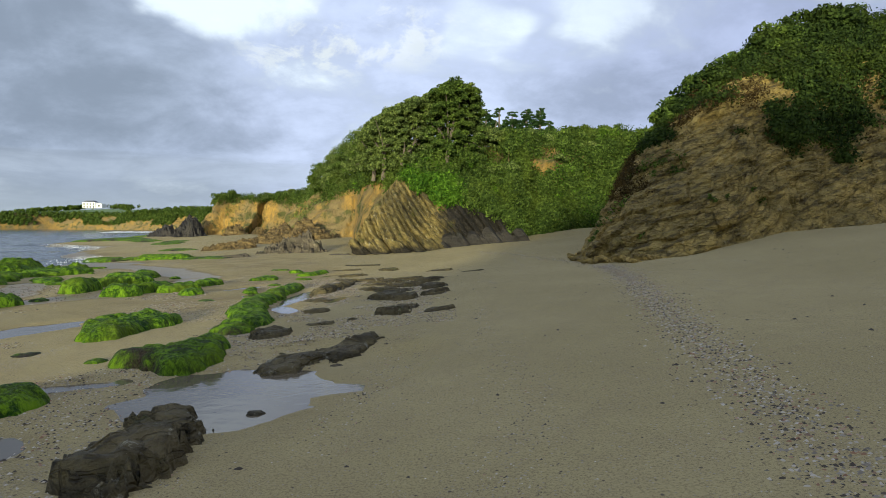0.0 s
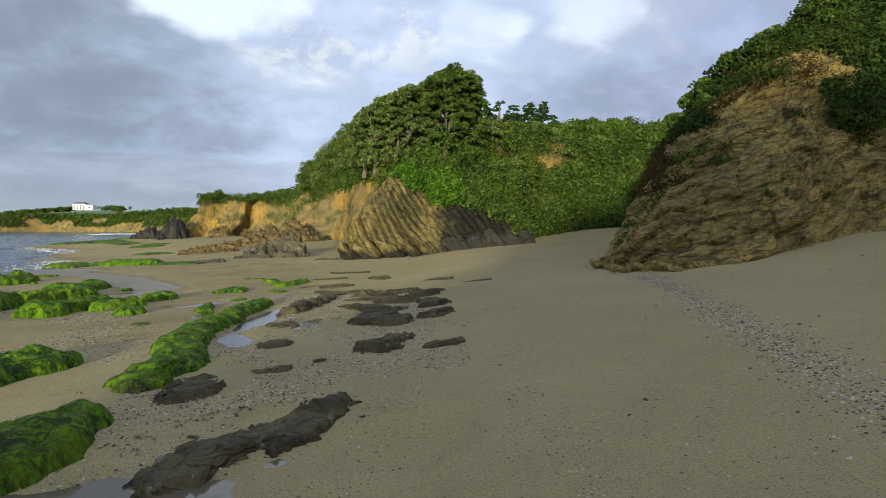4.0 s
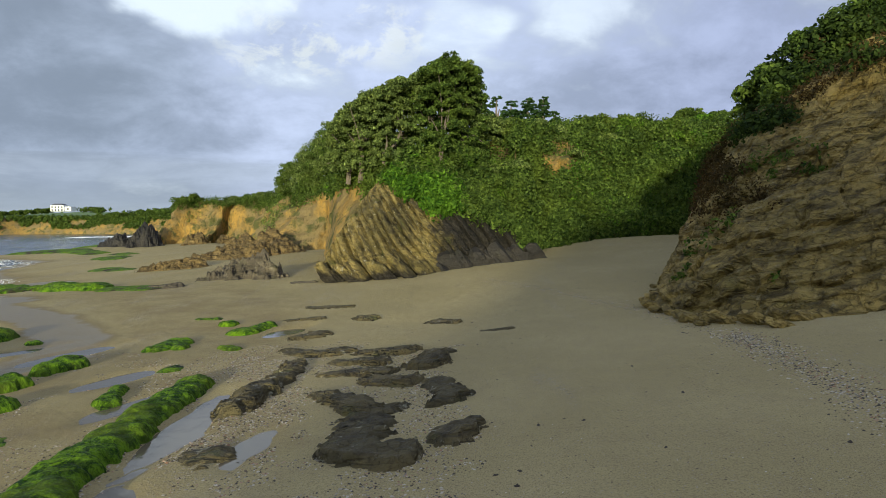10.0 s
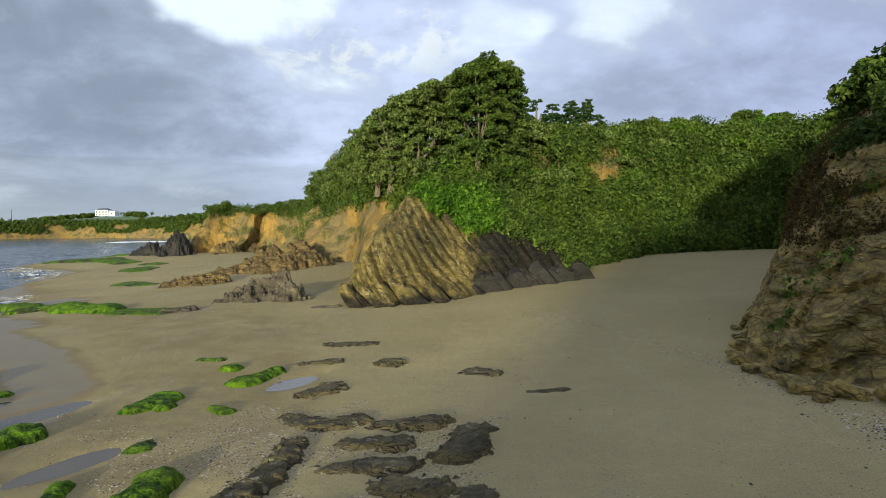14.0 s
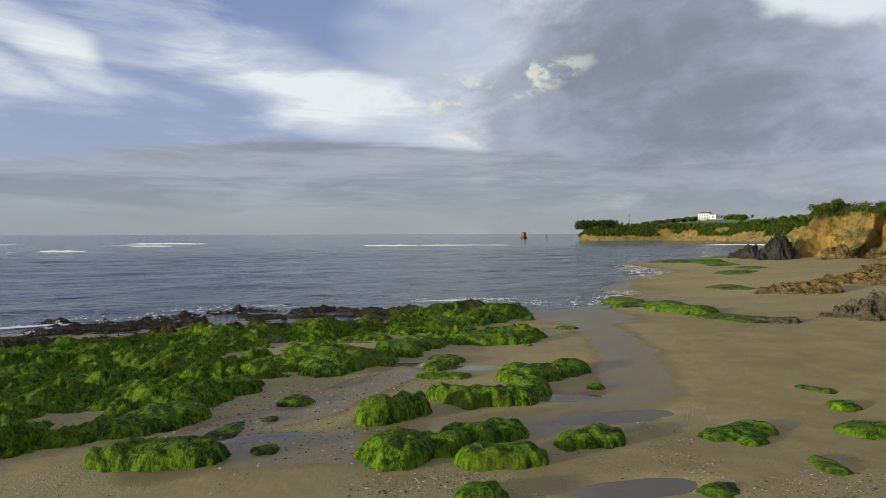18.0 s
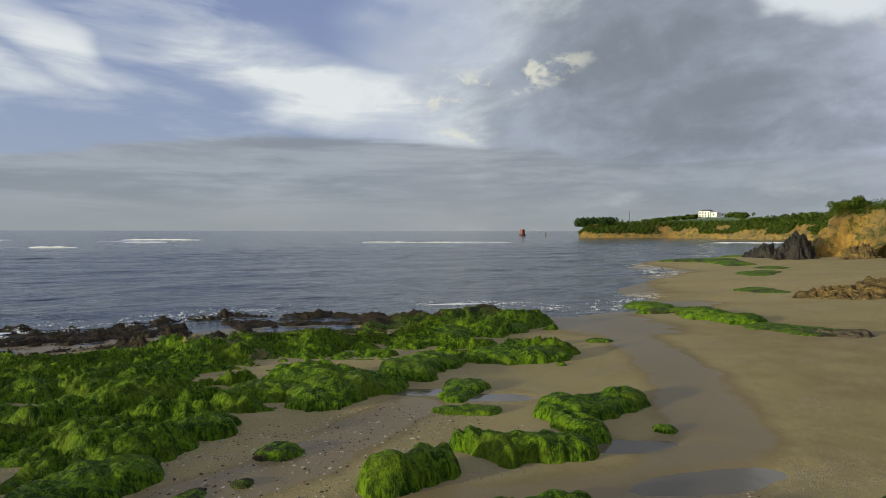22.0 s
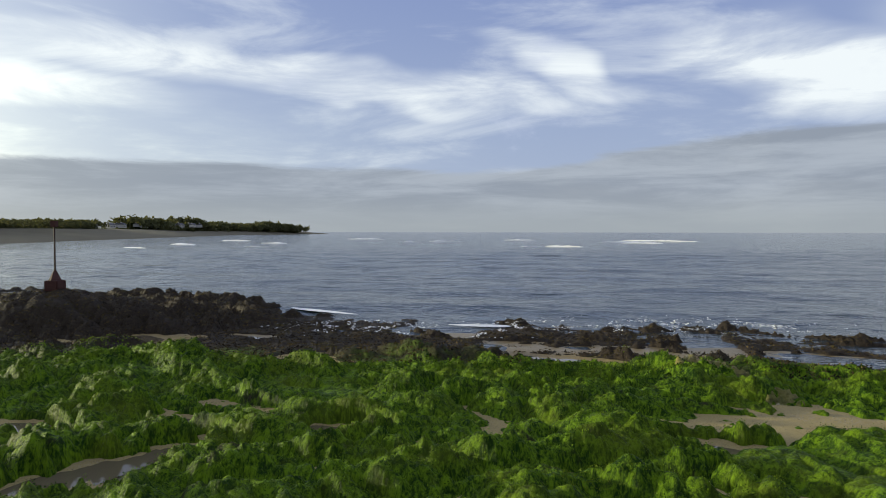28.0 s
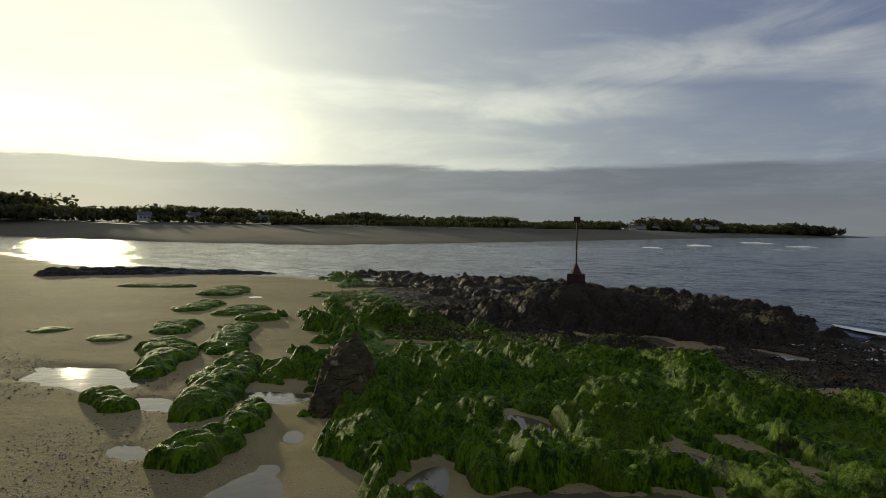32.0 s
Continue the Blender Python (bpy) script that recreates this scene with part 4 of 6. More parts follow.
def rock(look_key, height, *discs, step=0.045, peak=None):
    """A weathered rock half buried in the sand. discs: x, y and radius of the rounds, in a chain, that its footprint joins.
    peak: x, y, width and height of a crag on it."""
    seed = next(ROCK_SEED)
    height = height * {"dark": 0.62, "green": 0.84, "mixed": 0.75}.get(look_key, 1.0)
    mat, label = LOOKS[look_key]
    q = np.array(discs, float)
    rim = 0.35 * q[:, 2].max() + 0.1
    x0, y0 = (q[:, 0] - q[:, 2]).min() - rim, (q[:, 1] - q[:, 2]).min() - rim
    x1, y1 = (q[:, 0] + q[:, 2]).max() + rim, (q[:, 1] + q[:, 2]).max() + rim
    step = max(step, math.sqrt((x1 - x0) * (y1 - y0) / 14000))
    X, Y = np.meshgrid(np.arange(x0, x1, step), np.arange(y0, y1, step), indexing="ij")
    d = np.full(X.shape, -9.0)
    for a, b in zip(q, q[1:] if len(q) > 1 else q):
        ex, ey = b[0] - a[0], b[1] - a[1]
        t = np.clip(((X - a[0]) * ex + (Y - a[1]) * ey) / (ex * ex + ey * ey + 1e-9), 0, 1)
        d = np.maximum(d, a[2] + (b[2] - a[2]) * t - np.hypot(X - a[0] - t * ex, Y - a[1] - t * ey))
    size = float(q[:, 2].mean())
    f = 1.0 / max(size, 0.25)
    d = d + size * (0.26 * fbm(X * f * 0.9, Y * f * 0.9, seed, 2, seed) + 0.10 * fbm(X * f * 3.5, Y * f * 3.5, seed, 2, seed + 1))
    if look_key in ("dark", "buff", "pale", "black", "yellow"):
        d = d + size * 0.30 * fbm(X * f * 2.2, Y * f * 3.6, seed, 4, seed + 7, 0.7)
        s = np.clip(d / ((0.34 if look_key == "dark" else 0.95) * size), 0, 1)
        body = 0.30 * s ** 0.4 + 0.34 * smooth(0.2, 0.5, s) + 0.36 * smooth(0.62, 1.0, s + 0.2 * grain(X * 3, Y * 3, 1, seed + 3))
        tilt = 1 + 0.35 * np.clip(((X - q[:, 0].mean()) * 0.5 - (Y - q[:, 1].mean()) * 0.8) * f, -0.8, 0.8)
        Z = height * body * tilt + height * s ** 0.3 * (0.22 * fbm(X * 2.2 * min(f, 2), Y * 3.4 * min(f, 2), seed, 3, seed + 4, 0.6) + 0.10 * fbm(X * 9, Y * 13, seed, 2, seed + 5))
    else:
        s = np.clip(d / (0.85 * size), 0, 1)
        body = np.sqrt(1 - (1 - s) ** 2.4)
        lump = np.sqrt(np.abs(fbm(X * f * 0.9 + 3, Y * f * 1.2, seed, 2, seed + 2)) + 0.02)
        fine = np.sqrt(np.abs(fbm(X * 3.2, Y * 4.0, seed, 2, seed + 4)) + 0.004)
        Z = height * body * (0.72 + 0.42 * lump) + min(height, 0.4) * s ** 0.4 * (0.22 * fine - 0.10) + 0.010 * s ** 0.4 * fbm(X * 15, Y * 19, seed, 2, seed + 6)
    if peak:
        away = np.abs(X - peak[0]) * 0.8 + np.abs(Y - peak[1])
        Z = Z + peak[3] * np.clip(1 - away / peak[2], 0, 1) ** 0.9 * (0.85 + 0.25 * grain(X * 5, Y * 5, 0, seed + 8))
    Z = ground_z(X, Y) + np.where(d > 0, Z, 0) - 0.02 - 0.12 * smooth(0.0, -0.12, d)
    cx, cy = float(q[:, 0].mean()), float(q[:, 1].mean())
    cz = float(ground_z(cx, cy))
    faces = sheet_faces(*X.shape)
    faces = faces[d.ravel()[faces].max(1) > -0.06]
    used, faces = np.unique(faces, return_inverse=True)
    verts = np.stack([X.ravel() - cx, Y.ravel() - cy, Z.ravel() - cz], 1)[used]
    return thing("rock", label, "rock", "beach rocks", data=mesh("rock", verts, faces.reshape(-1, 4).astype(np.int32), mat), at=(cx, cy, cz))


# by the start of the walk
rock("dark", 0.34, (-3.03, 6.97, 0.30), (-2.73, 5.98, 0.34), (-2.60, 5.06, 0.48))
rock("mixed", 0.32, (-4.64, 9.72, 0.50), (-4.00, 9.72, 0.62), (-4.07, 10.64, 0.42))
rock("green", 0.34, (-6.64, 12.17, 0.45), (-6.81, 13.41, 0.70), (-6.35, 13.94, 0.48))
rock("mixed", 0.24, (-4.14, 12.45, 0.44))
rock("green", 0.26, (-4.19, 12.94, 0.34), (-4.06, 13.53, 0.42), (-4.71, 15.03, 0.46), (-5.03, 16.56, 0.42), (-5.08, 17.82, 0.42), (-5.11, 19.66, 0.38), (-5.06, 21.38, 0.33))
rock("dark", 0.16, (-2.52, 9.35, 0.28), (-2.25, 10.10, 0.42), (-1.77, 10.65, 0.45), (-1.36, 11.07, 0.24))
rock("dark", 0.15, (-3.21, 11.81, 0.36), (-3.42, 12.60, 0.32))
rock("green", 0.30, (-5.30, 7.30, 0.55), (-5.70, 6.50, 0.45))
rock("mixed", 0.06, (-7.00, 10.60, 0.22)), rock("mixed", 0.08, (-5.45, 9.90, 0.16)), rock("dark", 0.10, (-2.15, 7.25, 0.13))
# flat rocks in the sand
rock("dark", 0.10, (-3.43, 17.50, 0.42)), rock("dark", 0.13, (-3.01, 15.10, 0.32)), rock("dark", 0.09, (-1.98, 13.54, 0.14)), rock("dark", 0.10, (-2.37, 13.05, 0.16), (-2.66, 12.98, 0.13))
rock("dark", 0.22, (-0.92, 15.11, 0.26), (-1.13, 14.42, 0.42)), rock("dark", 0.13, (-0.25, 14.15, 0.17), (0.10, 14.25, 0.22))
rock("dark", 0.20, (-1.58, 18.88, 0.42), (-1.51, 17.29, 0.47), (-1.04, 16.98, 0.42)), rock("dark", 0.20, (-0.33, 17.47, 0.32), (-0.04, 17.79, 0.24))
rock("dark", 0.26, (-3.43, 22.81, 0.27), (-3.44, 21.97, 0.29), (-3.54, 20.88, 0.33), (-3.66, 20.11, 0.35), (-3.79, 19.52, 0.32))
rock("dark", 0.14, (-4.05, 26.21, 0.38), (-3.62, 26.85, 0.40)), rock("dark", 0.14, (-3.94, 24.54, 0.28), (-3.30, 23.90, 0.34), (-2.65, 24.11, 0.38))
rock("dark", 0.17, (-1.90, 23.75, 0.36), (-1.20, 23.85, 0.42)), rock("dark", 0.20, (-0.38, 23.20, 0.36), (-0.62, 22.12, 0.46)), rock("dark", 0.15, (-2.40, 22.90, 0.34), (-1.70, 22.75, 0.40))
rock("dark", 0.14, (-2.50, 21.80, 0.28), (-1.60, 21.75, 0.38)), rock("dark", 0.19, (-1.51, 21.00, 0.36), (-1.05, 20.80, 0.42)), rock("dark", 0.17, (-0.41, 20.47, 0.30), (-0.21, 19.37, 0.32), (-0.50, 18.90, 0.20))
rock("dark", 0.18, (-2.45, 20.10, 0.24), (-1.93, 19.72, 0.34), (-1.70, 19.09, 0.38)), rock("dark", 0.13, (-1.08, 19.10, 0.24))
rock("dark", 0.08, (-4.60, 31.60, 0.36), (-3.50, 31.65, 0.38)), rock("dark", 0.10, (-4.90, 29.30, 0.22), (-4.10, 29.50, 0.30)), rock("dark", 0.18, (-2.44, 29.13, 0.42)), rock("dark", 0.13, (-0.30, 27.80, 0.36), (0.22, 27.25, 0.18))
rock("dark", 0.08, (0.80, 25.40, 0.14), (1.50, 25.30, 0.15)), rock("mixed", 0.08, (-8.00, 30.00, 0.18), (-7.40, 30.00, 0.22))
# small weedy rocks on the open sand
rock("green", 0.15, (-6.43, 21.25, 0.18), (-6.22, 20.45, 0.24)), rock("mixed", 0.09, (-6.18, 22.99, 0.33)), rock("green", 0.11, (-5.75, 25.30, 0.22), (-5.35, 25.00, 0.22))
rock("green", 0.20, (-5.41, 28.49, 0.36), (-5.86, 27.65, 0.52)), rock("green", 0.20, (-6.75, 28.97, 0.30)), rock("green", 0.15, (-7.46, 25.30, 0.36), (-7.25, 26.25, 0.38), (-6.85, 25.35, 0.22))
rock("mixed", 0.06, (-6.15, 20.28, 0.2)), rock("mixed", 0.05, (-6.9, 18.4, 0.3))
# rounded weedy boulders towards the sea
rock("green", 0.52, (-12.29, 21.10, 0.52), (-12.35, 22.05, 0.44)), rock("green", 0.42, (-12.89, 23.21, 0.30), (-12.15, 23.47, 0.48), (-11.65, 24.36, 0.44))
rock("green", 0.38, (-13.27, 26.03, 0.70), (-13.01, 27.75, 0.55)), rock("green", 0.30, (-11.84, 25.41, 0.34), (-12.7, 25.6, 0.36)), rock("green", 0.14, (-11.32, 26.72, 0.28))
rock("green", 0.30, (-8.63, 23.59, 0.40), (-8.77, 22.88, 0.30)), rock("green", 0.42, (-10.30, 20.35, 0.62), (-10.0, 21.0, 0.36)), rock("green", 0.33, (-10.41, 21.70, 0.40), (-9.95, 22.49, 0.42))
rock("green", 0.33, (-9.19, 21.17, 0.46), (-8.75, 21.82, 0.34)), rock("green", 0.28, (-8.08, 20.22, 0.44)), rock("mixed", 0.20, (-14.79, 20.53, 0.40)), rock("green", 0.42, (-16.57, 19.89, 0.52))
rock("green", 0.20, (-16.25, 26.05, 0.60), (-15.6, 25.1, 0.3)), rock("mixed", 0.15, (-14.90, 24.40, 0.34), (-14.45, 24.95, 0.34)), rock("mixed", 0.16, (-18.52, 33.85, 0.42))
rock("green", 0.46, (-17.47, 22.62, 0.80), (-17.83, 24.15, 0.92)), rock("green", 0.42, (-18.3, 25.6, 0.80), (-19.00, 26.88, 0.85)), rock("green", 0.36, (-19.12, 21.71, 0.70))
rock("green", 0.34, (-22.5, 29.2, 1.1), (-23.6, 31.0, 1.2)), rock("green", 0.38, (-18.63, 28.90, 0.85), (-17.62, 29.99, 0.92)), rock("green", 0.32, (-23.0, 33.6, 1.1), (-24.6, 35.4, 1.2))
rock("green", 0.36, (-14.93, 17.15, 0.55), (-15.08, 18.17, 0.66)), rock("green", 0.38, (-12.96, 16.64, 0.55), (-12.45, 17.63, 0.55)), rock("mixed", 0.14, (-11.96, 18.66, 0.22))
rock("mixed", 0.10, (-13.82, 19.54, 0.20)), rock("mixed", 0.08, (-13.48, 18.40, 0.34), (-13.9, 18.9, 0.2))
rock("yellow", 0.46, (-25.2, 22.2, 0.80), (-26.1, 23.4, 0.55)), rock("yellow", 0.25, (-23.4, 23.6, 0.5))
# the weedy edge of the reef near the end of the walk
rock("green", 0.36, (-17.93, 1.46, 0.52), (-16.42, 3.65, 0.58), (-15.55, 4.80, 0.46)), rock("green", 0.36, (-14.70, 7.07, 0.52), (-15.35, 6.70, 0.36)), rock("green", 0.30, (-17.3, -2.2, 0.7), (-16.9, -1.0, 0.75), (-15.9, 1.2, 0.42))
rock("green", 0.26, (-14.50, 2.70, 0.34), (-14.54, 3.60, 0.36)), rock("green", 0.28, (-21.60, -6.01, 0.85)), rock("green", 0.22, (-18.87, -5.89, 0.75), (-18.0, -4.6, 0.5)), rock("green", 0.24, (-16.6, 2.5, 0.4), (-17.2, 1.7, 0.35)), rock("green", 0.20, (-20.3, -4.4, 0.6), (-19.8, -3.4, 0.5)), rock("mixed", 0.14, (-16.2, -4.2, 0.6)), rock("green", 0.3, (-15.9, 6.0, 0.4), (-16.4, 5.3, 0.35)), rock("green", 0.2, (-22.6, -9.2, 0.9), (-21.3, -8.0, 0.6)), rock("green", 0.28, (-18.2, -0.6, 0.6), (-19.2, -2.6, 0.6))
rock("mixed", 0.20, (-22.4, -22.8, 1.3), (-24.0, -21.0, 0.8)), rock("mixed", 0.24, (-24.1, -16.0, 1.2), (-25.8, -18.5, 1.0)), rock("black", 0.4, (-20, -34, 1.3), (-26, -34, 1.5), (-33, -32, 1.5)), rock("green", 0.2, (-20.5, -10.0, 0.7), (-22.0, -12.0, 0.8)), rock("mixed", 0.12, (-15.2, -7.0, 0.6))
rock("dark", 0.60, (-18.5, 5.3, 0.70), (-17.7, 6.1, 0.55), peak=(-18.25, 5.6, 0.95, 1.05))
# along the far side of the cove
rock("green", 0.30, (-25.3, 45.8, 0.9), (-23.4, 45.0, 0.8)), rock("mixed", 0.30, (-22.6, 43.2, 0.7), (-21.5, 44.4, 0.8)), rock("green", 0.42, (-20.4, 43.3, 0.9), (-19.0, 42.2, 1.0)), rock("green", 0.38, (-17.6, 41.6, 0.9), (-16.9, 40.8, 0.6)), rock("mixed", 0.16, (-16.08, 40.51, 0.8), (-13.57, 39.78, 0.9)), rock("pale", 0.18, (-14.2, 39.6, 0.5), (-12.6, 39.8, 0.5))
rock("pale", 0.95, (-11.2, 42.5, 0.95), (-10.1, 43.0, 1.1), (-8.5, 41.8, 0.75)), rock("pale", 0.10, (-6.9, 39.3, 0.22), (-6.0, 39.5, 0.25))
rock("buff", 0.75, (-11.9, 60.4, 1.2), (-13.9, 58.4, 1.5), (-16.7, 59.0, 1.2), (-18.4, 58.4, 0.7)), rock("buff", 0.55, (-16.4, 53.1, 0.8), (-18.5, 53.3, 1.0), (-19.4, 52.5, 0.6)), rock("buff", 1.3, (-13.4, 62.6, 1.7), (-15.6, 63.2, 1.5), (-17.6, 65.5, 1.3))
rock("black", 2.0, (-36.8, 90.5, 1.8), (-35.0, 88.8, 1.2), peak=(-36.3, 90.3, 2.2, 1.0)), rock("black", 1.1, (-39.2, 90.5, 1.2), (-41.5, 92.0, 1.0)), rock("buff", 1.2, (-29.0, 89.0, 1.1), (-30.0, 88.4, 0.7)), rock("buff", 1.0, (-26.6, 91.4, 0.8))
rock("mixed", 0.30, (-49, 88, 2.4), (-43, 86, 2.0), (-38, 82, 1.2)), rock("mixed", 0.28, (-46, 96, 2.2), (-41, 93, 1.6)), rock("mixed", 0.22, (-30.5, 70.0, 1.6), (-28.5, 66.0, 1.0)), rock("mixed", 0.18, (-33.5, 78, 1.2), (-31, 75.5, 0.9)), rock("mixed", 0.16, (-24, 56, 1.2), (-22, 54.5, 0.7))


def block_mesh(seed, sx, sy, sz, mat):
    """An angular broken block with chipped edges."""
    rng = random.Random(seed)
    bm = bmesh.new()
    bmesh.ops.create_cube(bm, size=1.0)
    bmesh.ops.subdivide_edges(bm, edges=bm.edges[:], cuts=2, use_grid_fill=True)
    for v in bm.verts:
        c = v.co * 1.0
        k = 1 - 0.10 * ((abs(c.x) > 0.4) + (abs(c.y) > 0.4) + (abs(c.z) > 0.4))
        v.co = ((c.x * k + rng.uniform(-0.07, 0.07)) * sx, (c.y * k + rng.uniform(-0.07, 0.07)) * sy, (c.z * k + rng.uniform(-0.08, 0.08)) * sz)
    me = bpy.data.meshes.new("block")
    bm.to_mesh(me)
    bm.free()
    me.materials.append(mat)
    return me


rng = random.Random(8)
for k in range(30):
    u = k / 29
    x, y = np.interp(u, [0, 0.3, 0.5, 0.75, 1], [6.9, 5.6, 5.7, 6.8, 8.8]) + rng.uniform(-0.35, 0.35), np.interp(u, [0, 0.3, 0.5, 0.75, 1], [28.8, 25.6, 23.4, 22.2, 22.9]) + rng.uniform(-0.35, 0.35)
    s = rng.uniform(0.25, 0.6)
    ob = thing("boulder", "broken buff schist block at the foot of the cliff", "boulder", "fallen blocks", data=block_mesh(300 + k, s * 1.5, s, s * 0.5, CLIFF_ROCK), at=(float(x), float(y), float(ground_z(x, y)) + 0.05 * s))
    ob.rotation_euler = (rng.uniform(-0.2, 0.2), 0.35 + rng.uniform(-0.2, 0.2), rng.uniform(-0.5, 0.5))
for k in range(26):
    u = k / 25
    x, y = np.interp(u, [0, 0.3, 1], [-5.4, -2.0, 5.2]) + rng.uniform(-0.3, 0.3), np.interp(u, [0, 0.3, 1], [39.5, 39.5, 44.4]) + rng.uniform(-0.4, 0.2)
    s = rng.uniform(0.5, 1.2)
    dark = u > 0.5
    ob = thing("boulder", "dark wet slab at the foot of the headland" if dark else "grey brown slab at the foot of the headland", "boulder", "fallen slabs", data=block_mesh(340 + k, s * 1.9, s * 0.9, s * (1.0 if dark else 0.45), WET_ROCK if dark else SLAB_ROCK), at=(float(x), float(y), float(ground_z(x, y)) + 0.12 * s))
    ob.rotation_euler = (rng.uniform(-0.15, 0.15), 0.8 + rng.uniform(-0.15, 0.15), rng.uniform(-0.3, 0.3))


# ---------- foliage ----------
def leaf_quads(rng, c, nrm, size):
    """Small bent leaves at places c facing roughly along nrm."""
    count = len(c)
    nrm = nrm + rng.normal(size=(count, 3)) * 0.6
    nrm /= np.linalg.norm(nrm, axis=1)[:, None]
    t = np.cross(nrm, rng.normal(size=(count, 3)))
    t /= np.linalg.norm(t, axis=1)[:, None] + 1e-9
    b = np.cross(nrm, t)
    s = size * (0.6 + 0.8 * rng.random(count))[:, None]
    q = np.stack([c - t * s, c - b * s * 0.55 + nrm * s * 0.15, c + t * s, c + b * s * 0.55 + nrm * s * 0.15], 1)
    return q.reshape(-1, 3), np.arange(count * 4).reshape(-1, 4)


def leaf_cloud(seed, blobs, count, size, flat=0.75):
    """Leaves spread over several blobs: x, y, z, radius."""
    rng = np.random.default_rng(seed)
    blobs = np.array(blobs, float)
    wgt = blobs[:, 3] ** 2
    pick = rng.choice(len(blobs), count, p=wgt / wgt.sum())
    d = rng.normal(size=(count, 3))
    d /= np.linalg.norm(d, axis=1)[:, None]
    d[:, 2] = np.where(d[:, 2] < -0.35, -d[:, 2], d[:, 2])
    rad = blobs[pick, 3] * (0.4 + 0.75 * rng.random(count) ** 0.8)
    c = blobs[pick, :3] + d * rad[:, None] * np.array([1, 1, flat])
    return leaf_quads(rng, c, d, size)


def shrub(seed, mat, label, spread=1.0, count=1100, size=0.085, tall=0.8):
    rng = random.Random(seed)
    blobs = [(rng.uniform(-0.6, 0.6) * spread, rng.uniform(-0.6, 0.6) * spread, rng.uniform(0.2, 0.9) * tall, rng.uniform(0.25, 0.5) * spread) for _ in range(10)]
    v, f = leaf_cloud(seed, blobs, count, size)
    ob = thing("shrub", label, "shrub", "cliff shrubs")
    child("leaves", mesh("leaves", v, f, mat, False), ob)
    part("stem", tube([(0, 0, -0.35), (0.05, 0.02, 0.1), (0.0, 0.05, 0.5 * tall)], [0.05, 0.04, 0.02], 5), BARK, ob)
    return ob


PROTO = {
    "mid": [shrub(101 + k, LEAF_MID, "dense dark green shrub growing on the cliff") for k in range(3)],
    "bright": [shrub(111 + k, LEAF_BRIGHT, "bright green ivy bush hanging on the cliff", 0.9) for k in range(2)],
    "grey": [shrub(121 + k, LEAF_GREY, "grey green coastal shrub on the cliff top") for k in range(3)],
    "shade": [shrub(141 + k, LEAF_SHADE, "green scrub bush on the cliff top, leaves darkened for shade", 1.0, 1100, 0.075) for k in range(3)],
    "dry": [shrub(131 + k, LEAF_DRY, "dry brown bracken clump on the cliff", 0.7, 400, 0.07) for k in range(2)],
}
USED = set()


def plant(kind, x, y, z, scale, rng):
    src = rng.choice(PROTO[kind])
    m = pose(x, y, z, rng.uniform(-12, 12), rng.uniform(-12, 12), rng.uniform(0, 360))
    if src.name not in USED:
        USED.add(src.name)
        src.matrix_basis = m
        ob = src
    else:
        ob = copy_thing(src, m)
    ob.scale = (scale, scale, scale * rng.uniform(0.75, 1.1))


def overgrow(surface, count, kinds, rule, seed, lo=0.8, hi=1.4):
    """Shrubs on a cliff surface where rule(x, y, z, v) allows."""
    X, Y, Z, IX, IY = surface
    rng = random.Random(seed)
    m, n = X.shape
    tries = 0
    while count > 0 and tries < 20000:
        tries += 1
        i, j = rng.randrange(m), rng.randrange(n)
        x, y, z = float(X[i, j]), float(Y[i, j]), float(Z[i, j])
        if rng.random() > rule(x, y, z, i / (m - 1)):
            continue
        plant(rng.choice(kinds), x + 0.15 * float(IX[i, j]), y + 0.15 * float(IY[i, j]), z - 0.25, rng.uniform(lo, hi), rng)
        count -= 1


def undergrowth(label, surface, clumps, leaves, rule, mat, seed, size=0.075, radius=0.32):
    """One mass of small leaves in clumps over a cliff surface, where rule (arrays) allows."""
    X, Y, Z, IX, IY = surface
    rng = np.random.default_rng(seed)
    m, n = X.shape
    i, j = rng.integers(0, m, clumps * 3), rng.integers(0, n, clumps * 3)
    x, y, z, ix, iy, v = X[i, j], Y[i, j], Z[i, j], IX[i, j], IY[i, j], i / (m - 1)
    keep = np.flatnonzero(rng.random(len(x)) < rule(x, y, z, v))[:clumps]
    x, y, z, ix, iy = x[keep], y[keep], z[keep], ix[keep], iy[keep]
    r = radius * (0.5 + rng.random(len(x)))
    k = np.repeat(np.arange(len(x)), leaves)
    d = rng.normal(size=(len(k), 3))
    d /= np.linalg.norm(d, axis=1)[:, None]
    out = np.stack([-ix, -iy, np.full(len(x), 0.7)], 1)[k]
    d = np.where((d * out).sum(1, keepdims=True) < -0.3, -d, d)
    c = np.stack([x, y, z], 1)[k] + d * (r[k] * (0.5 + 0.6 * rng.random(len(k))))[:, None]
    q, f = leaf_quads(rng, c, d, size)
    thing("undergrowth", label, "undergrowth", kind="stuff", data=mesh("undergrowth", q, f, mat, False))


def patch(x, y, z, seed, f=0.4):
    return grain(x * f, y * f, z * f, seed)


